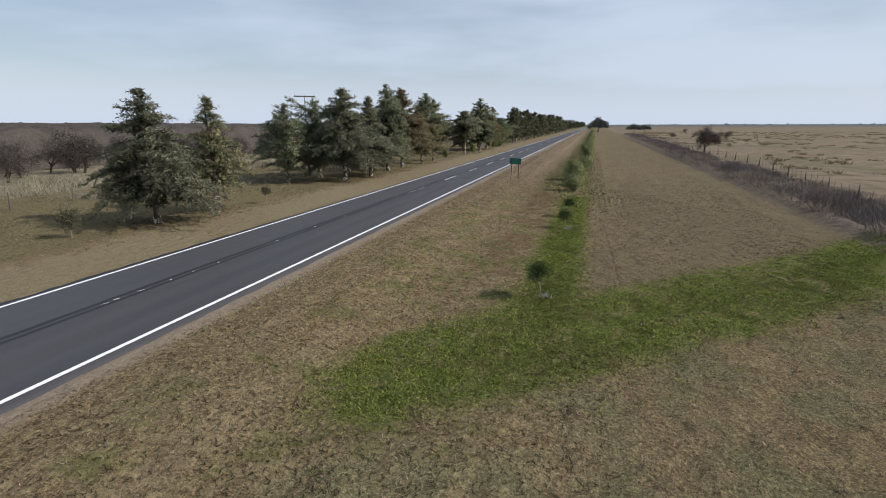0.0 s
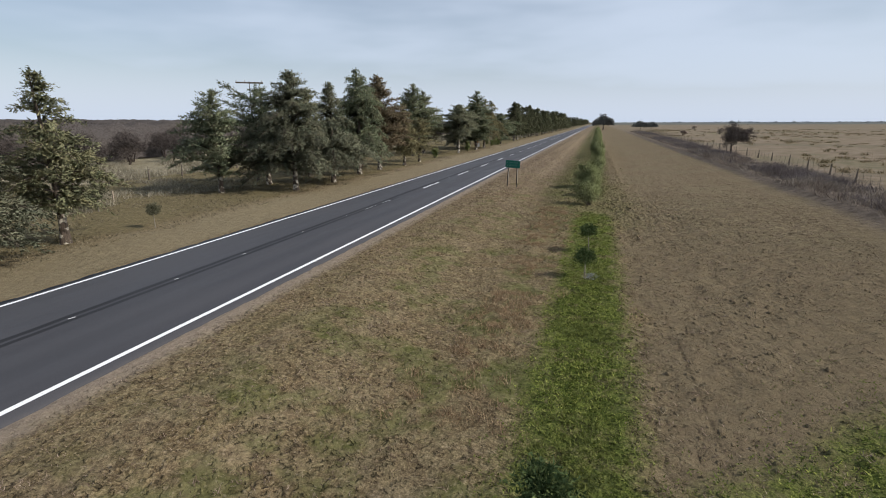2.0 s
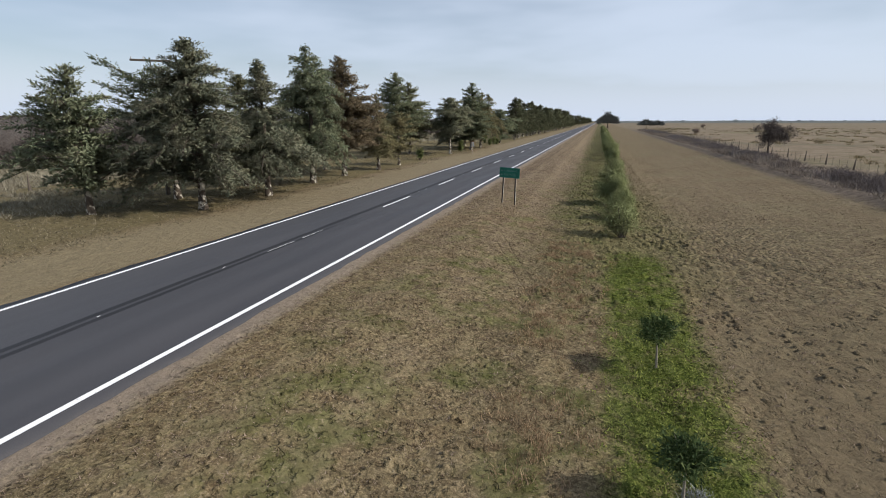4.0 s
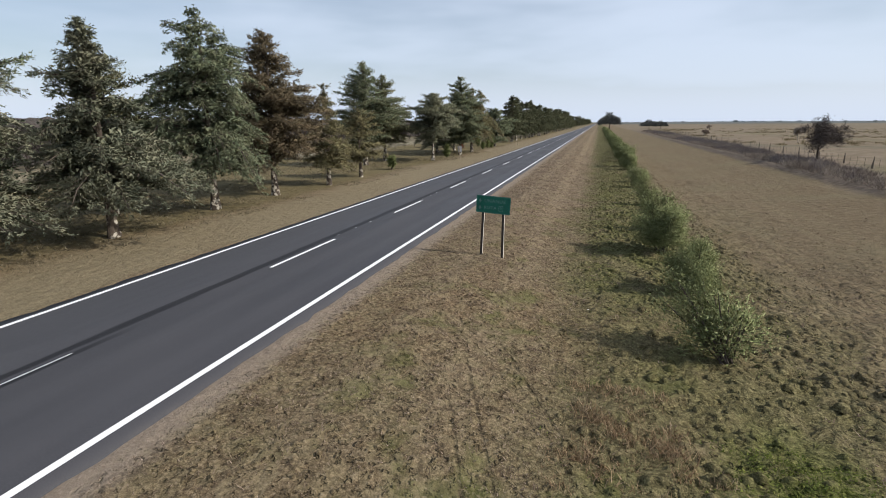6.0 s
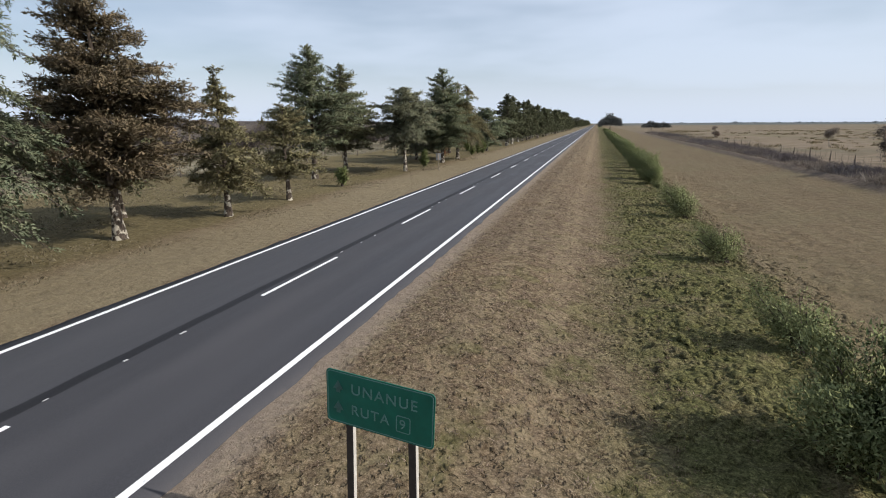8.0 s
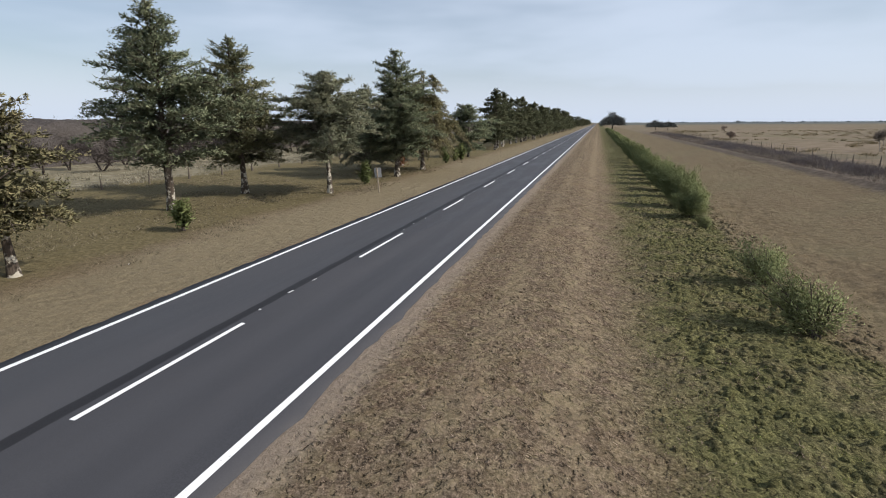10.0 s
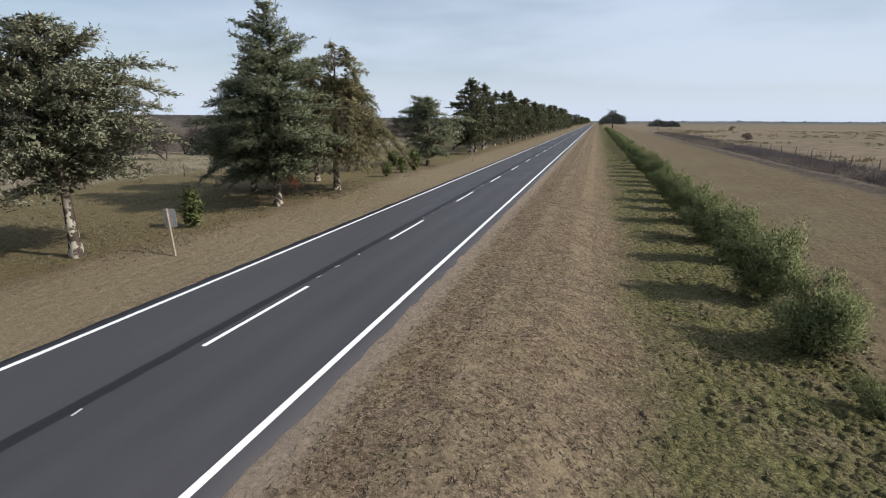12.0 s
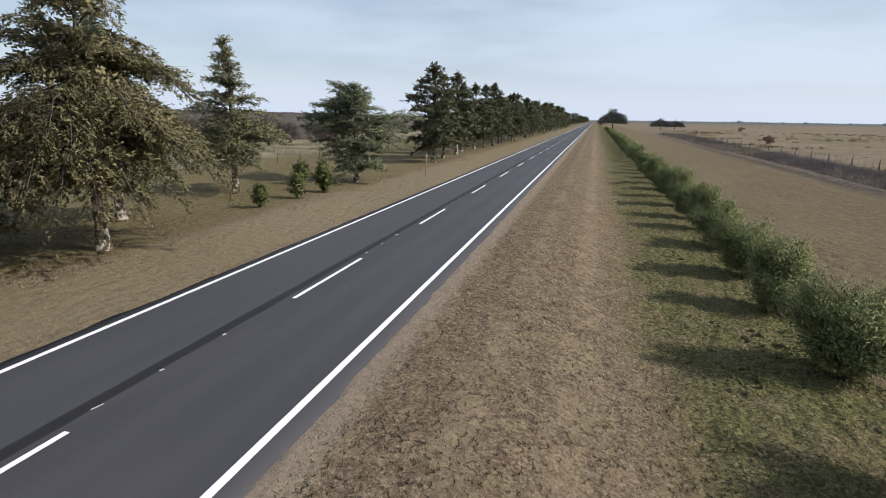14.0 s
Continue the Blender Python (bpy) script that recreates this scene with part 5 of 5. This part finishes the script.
# each post is coloured as in shade, with a pale strip for its sunlit side
for x, lean in ((-0.45, 2.4), (0.42, 0.4)):
    p = part("post", bm_mesh("post", box_bm(-0.045, 0.045, 0.010, 0.075, -0.3, 2.1, 0.006), M_POST_SHADED), sign, "wooden post coloured dark as its shaded front")
    p.matrix_basis = pose(x - 0.03, 0, 0, 0, lean, 0)
    q = part("pale_face", bm_mesh("pale_face", box_bm(0.047, 0.052, 0.012, 0.073, -0.3, 1.62), M_POST_LIT), p, "pale strip painted as the post's sunlit side")


def back_sign(x, y, h, lean, w, ph, label):
    ob = thing("road_sign", pose(x, y, 0, 0, lean, 8), label, "road sign")
    part("post", bm_mesh("post", box_bm(-0.045, 0.045, -0.045, 0.045, -0.3, h, 0.008), M_WOODPOST), ob, "weathered wooden post")
    pan = part("panel", bm_mesh("panel", rounded_plate(w, ph, 0.06, 0.008), M_SIGN_BACK), ob, "bare grey metal back")
    pan.matrix_basis = pose(0.05, 0.055, h - ph / 2 - 0.02, 0, 0, 0)


back_sign(-7.25, 109.6, 1.92, -4.0, 0.55, 0.75, "road sign seen from its grey back on a leaning post")
back_sign(-6.75, 159.9, 2.1, 0.5, 0.2, 0.35, "thin marker sign on a wooden post")
tagged(new("wood_stake", bm_mesh("wood_stake", box_bm(-20.05, -19.95, 41.95, 42.05, -0.2, 0.8, 0.01), M_WOODPOST)), "short weathered stake in the grass", "stake")

# ---------------------------------------------------------------- grass and weeds
def blades(rng, x, y, h, w, n, bend=0.5, scatter=0.05):
    k = len(x)
    c = np.stack([x, y, relief(x, y) - 0.01], 1)
    c = np.repeat(c, n, 0)
    c[:, :2] += rng.normal(0, scatter, (k * n, 2))
    hh = np.repeat(h, n) * rng.uniform(0.5, 1.2, k * n)
    d = rng.normal(0, bend, (k * n, 3))
    d[:, 2] = 1
    side = rng.normal(0, 1, (k * n, 3))
    side[:, 2] = 0
    side = unit(side) * w * 0.5
    return np.stack([c - side, c + side, c + d * hh[:, None]], 1).reshape(-1, 3)


def stuff(name, tri, mat, label, category):
    tagged(new(name, soup(name, tri, mat)), label, category, kind="stuff")


def clumped(rng, n, x0, x1, y0, y1, scale, floor):
    x, y = rng.uniform(x0, x1, n), rng.uniform(y0, y1, n)
    keep = value_noise(TAB, x * scale + 3, y * scale + 5) > floor + rng.normal(0, 0.12, n) + 0.7 * np.clip((y - (y1 - 55)) / 55, 0, 1)
    return x[keep], y[keep]


rng = np.random.default_rng(55)
x, y = clumped(rng, 46000, 4.3, 11.5, 3, 160, 1.3, 0.36)
stuff("dry_grass", blades(rng, x, y, np.full(len(x), 0.045), 0.019, 4, 1.0), M_DRY, "short mown dry brown grass", "grass")
x, y = clumped(rng, 26000, 15.6, 28, 5, 100, 1.6, 0.5)
stuff("field_grass", blades(rng, x, y, np.full(len(x), 0.06), 0.028, 4, 1.0), M_DRY, "short grazed dry grass of the field", "grass")
x, y = clumped(rng, 30000, 9, 27, 3, 75, 1.6, 0.45)
keep = y < 0.87 * x + 6.3 + rng.normal(0, 1.0, len(x))
stuff("verge_stubble", blades(rng, x[keep], y[keep], np.full(keep.sum(), 0.06), 0.020, 5, 1.0), M_DRY, "dry brown grass stubble among the green", "grass")
x, y = clumped(rng, 2200, 10.3, 18.5, 46, 150, 0.9, 0.38)
stuff("grass_hummocks", blades(rng, x, y, rng.uniform(0.025, 0.065, len(x)), 0.026, 14, 1.0, 0.085), M_HUMMOCK, "low tussocks of olive grass beside the shrubs", "grass")
x, y = clumped(rng, 4000, 15.8, 29, 20, 75, 1.2, 0.45)
stuff("field_hummocks", blades(rng, x, y, rng.uniform(0.035, 0.08, len(x)), 0.024, 11, 1.0, 0.07), M_TUFT2, "small trampled tufts in the dry field", "grass")
x, y = clumped(rng, 7000, 4.6, 13.0, 3, 150, 1.5, 0.42)
stuff("straw_clumps", blades(rng, x, y, rng.uniform(0.03, 0.075, len(x)), 0.020, 12, 1.0, 0.055), M_DRY, "small clumps of cut straw in the verge", "grass")
x, y = rng.normal(12.0, 0.65, 520), rng.uniform(22, 51, 520)
keep = value_noise(TAB, x * 0.4 + 7, y * 0.4) > rng.uniform(0.3, 0.7, 520)
stuff("tawny_tussocks", blades(rng, x[keep], y[keep], rng.uniform(0.06, 0.17, keep.sum()), 0.017, 60, 0.6, 0.13), M_TAWNY, "soft tawny grass tussocks in the verge", "grass")
# lumps of turf and trodden earth, each a low irregular dome
def lumps(name, x, y, r, h, label):
    k = len(x)
    rng = np.random.default_rng(len(x))
    a = np.arange(6) / 6 * 2 * math.pi + rng.uniform(0, 6.28, (k, 1)) + rng.normal(0, 0.15, (k, 6))
    reach = r[:, None] * rng.uniform(0.75, 1.25, (k, 6))
    v = np.zeros((k, 13, 3))
    v[:, 0, :2] = rng.normal(0, 0.12, (k, 2)) * r[:, None]
    v[:, 0, 2] = h
    for ring, wide_, up in ((1, 0.66, 0.70), (7, 1.0, -0.25)):
        v[:, ring:ring + 6, 0], v[:, ring:ring + 6, 1] = np.cos(a) * reach * wide_, np.sin(a) * reach * wide_
        v[:, ring:ring + 6, 2] = h[:, None] * up * (rng.uniform(0.8, 1.2, (k, 6)) if up > 0 else 1) - (0.02 if up < 0 else 0)
    v += np.stack([x, y, relief(x, y)], 1)[:, None]
    f = [(0, 1 + i, 1 + (i + 1) % 6) for i in range(6)]
    for i in range(6):
        j = (i + 1) % 6
        f += [(1 + i, 7 + i, 7 + j), (1 + i, 7 + j, 1 + j)]
    faces = (np.arange(k)[:, None, None] * 13 + np.array(f)[None]).reshape(-1, 3)
    me = mesh_from(name, v.reshape(-1, 3), faces, M_GROUND)
    me.polygons.foreach_set("use_smooth", np.ones(len(faces), dtype=bool))
    tagged(new(name, me), label, "turf", kind="stuff")


x, y = clumped(rng, 19000, 9.6, 17.5, 41, 150, 0.8, 0.30)
keep = rng.random(len(x)) * (1 + 0.9 * (1 - ease(y, 52, 66))) < ease(x + 2.4 * (value_noise(TAB, x * 0.3, y * 0.3 + 12) - 0.5), 9.8, 12.6)
x, y = x[keep], y[keep]
r = rng.uniform(0.05, 0.15, len(x)) * (0.8 + 0.4 * value_noise(TAB, x * 0.5, y * 0.5))
lumps("turf_clods", x, y, r, r * rng.uniform(0.28, 0.60, len(x)), "small lumps of olive turf along the shrub row")
x, y = clumped(rng, 11000, 15.6, 28, 20, 92, 0.7, 0.36)
r = rng.uniform(0.03, 0.09, len(x))
lumps("field_clods", x, y, r, r * rng.uniform(0.2, 0.45, len(x)), "small trodden lumps in the dry field")
x, y = clumped(rng, 13000, 4.5, 11.5, 6, 110, 1.1, 0.36)
r = rng.uniform(0.03, 0.08, len(x))
lumps("verge_clods", x, y, r, r * rng.uniform(0.3, 0.6, len(x)), "small lumps of cut straw and earth in the verge")
# green strip round the saplings and shrubs
x, y = rng.normal(14.6, 0.62, 16000), 17 + 32.5 * rng.random(16000) ** 1.1
g1 = blades(rng, x, y, 0.055 - 0.02 * np.clip((y - 30) / 14, 0, 1), 0.040, 4, 0.9, 0.07)
x, y = clumped(rng, 6000, 10.2, 16.4, 48, 190, 0.9, 0.45)
g2 = blades(rng, x, y, np.full(len(x), 0.032), 0.026, 4, 1.0, 0.07)
x = rng.uniform(9.6, 34, 40000)
y = 0.87 * x + 2.7 + rng.normal(0, 2.0, 40000)
sk = y - 0.87 * x - 1.3
keep = (y > 3) & (x > 9.3 + 0.15 * (sk - 2.2) ** 2 + rng.normal(0, 0.3, 40000)) & (value_noise(TAB, x * 1.3, y * 1.3) > rng.uniform(0, 0.6, 40000))
g3 = blades(rng, x[keep], y[keep], np.full(keep.sum(), 0.050), 0.040, 4, 1.0, 0.08)
stuff("green_grass", np.concatenate([g1, g2, g3]), M_GREEN, "fresh green grass and clover", "grass")
for x, y in ((14.46, 19.6), (14.68, 33.95)):
    me = soup("dry_tuft", blades(rng, np.full(24, x) + rng.normal(0, 0.10, 24), np.full(24, y) + rng.normal(0, 0.10, 24), np.full(24, 0.16), 0.012, 9, 0.8, 0.05), M_GREYTUFT)
    tagged(new("dry_tuft", me), "pale grey dry tuft at the foot of a sapling", "grass", "tufts at the saplings", "stuff")
# left verge: longer tawny grass under the trees
x, y = clumped(rng, 30000, -30, -8, 18, 170, 0.35, 0.45)
stuff("verge_grass", blades(rng, x, y, np.full(len(x), 0.12), 0.045, 4, 0.9, 0.12), M_TUFT2, "tawny grass under the cypress row", "grass")
# dry weed strip before the right fence
n = 28000
y = 18 + 330 * rng.random(n) ** 1.15
x = 30.9 + 7.2 * rng.random(n) ** 0.9 + 0.012 * np.maximum(0, y - 100)
lump = 0.6 * value_noise(TAB, x * 0.55, y * 0.33) + 0.4 * value_noise(TAB, x * 1.3 + 20, y * 0.9)
keep = lump > rng.uniform(0.15, 0.75, n)
x, y, lump = x[keep], y[keep], lump[keep]
hgt = np.clip(0.10 + 1.9 * (lump - 0.36), 0.08, 0.95) * rng.uniform(0.6, 1.2, len(x))
stuff("dry_weeds", blades(rng, x, y, hgt, 0.055, 6, 0.75, 0.28), M_WEED, "tall grey-brown dry weeds along the fence", "weeds")
# low leafless brush that stands thick behind the bank
n = 2600
y = 16 + 330 * rng.random(n) ** 1.1
x = 32.0 + 5.2 * rng.random(n) ** 0.8 + 0.012 * np.maximum(0, y - 100)
keep = value_noise(TAB, x * 0.20 + 60, y * 0.11) > rng.uniform(0.30, 0.62, n)
x, y = x[keep], y[keep]
stuff("fence_brush", blades(rng, x, y, rng.uniform(0.5, 1.15, len(x)), 0.028, 46, 0.55, 0.34), M_FENCEBRUSH, "low grey leafless brush thick along the bank", "brush")
# tussocks of the pasture
n = 4500
x, y = 42 + 190 * rng.random(n) ** 1.5, 20 + 420 * rng.random(n)
keep = value_noise(TAB, x * 0.10, y * 0.06) > rng.uniform(0.4, 0.9, n)
x, y = x[keep], y[keep]
stuff("pasture_tussocks", blades(rng, x, y, rng.uniform(0.2, 0.7, len(x)), 0.14, 26, 0.8, 0.45), M_TUFT, "dark clumps of coarse grass in the pasture", "grass")
# pale straw behind the left fence
n = 12000
x, y = -31.5 - 15 * rng.random(n), rng.uniform(10, 300, n)
keep = value_noise(TAB, x * 0.28, y * 0.28) > rng.uniform(0.35, 0.7, n)
x, y = x[keep], y[keep]
stuff("straw_tussocks", blades(rng, x, y, rng.uniform(0.25, 1.0, len(x)) * (1 - 0.5 * np.clip((y - 70) / 30, 0, 1)), 0.07, 12, 0.55, 0.30), M_STRAW, "pale dry tussock grass before the thorn wood", "grass")
x, y = rng.uniform(-29, -17, 2200), rng.uniform(33, 56, 2200)
keep = value_noise(TAB, x * 0.3 + 9, y * 0.3) > rng.uniform(0.4, 0.8, 2200)
stuff("rank_grass", blades(rng, x[keep], y[keep], rng.uniform(0.15, 0.5, keep.sum()), 0.05, 12, 0.7, 0.22), M_STRAW, "pale rank grass inside the fence", "grass")
# bits of pale litter
bm = bmesh.new()
bmesh.ops.create_icosphere(bm, subdivisions=1, radius=0.04)
for v in bm.verts:
    v.co *= 0.7 + 0.6 * noise.random()
    v.co.z *= 0.45
lit = bm_mesh("litter_scrap", bm, M_STONE)
for x, y in ((11.1, 55.8), (-8.4, 88.0)):
    ob = new("litter_scrap", lit)
    ob.matrix_basis = pose(x, y, on_ground(x, y) + 0.02, 0, 0, 70 * x)
    tagged(ob, "small pale scrap lying in the grass", "litter", "scraps")
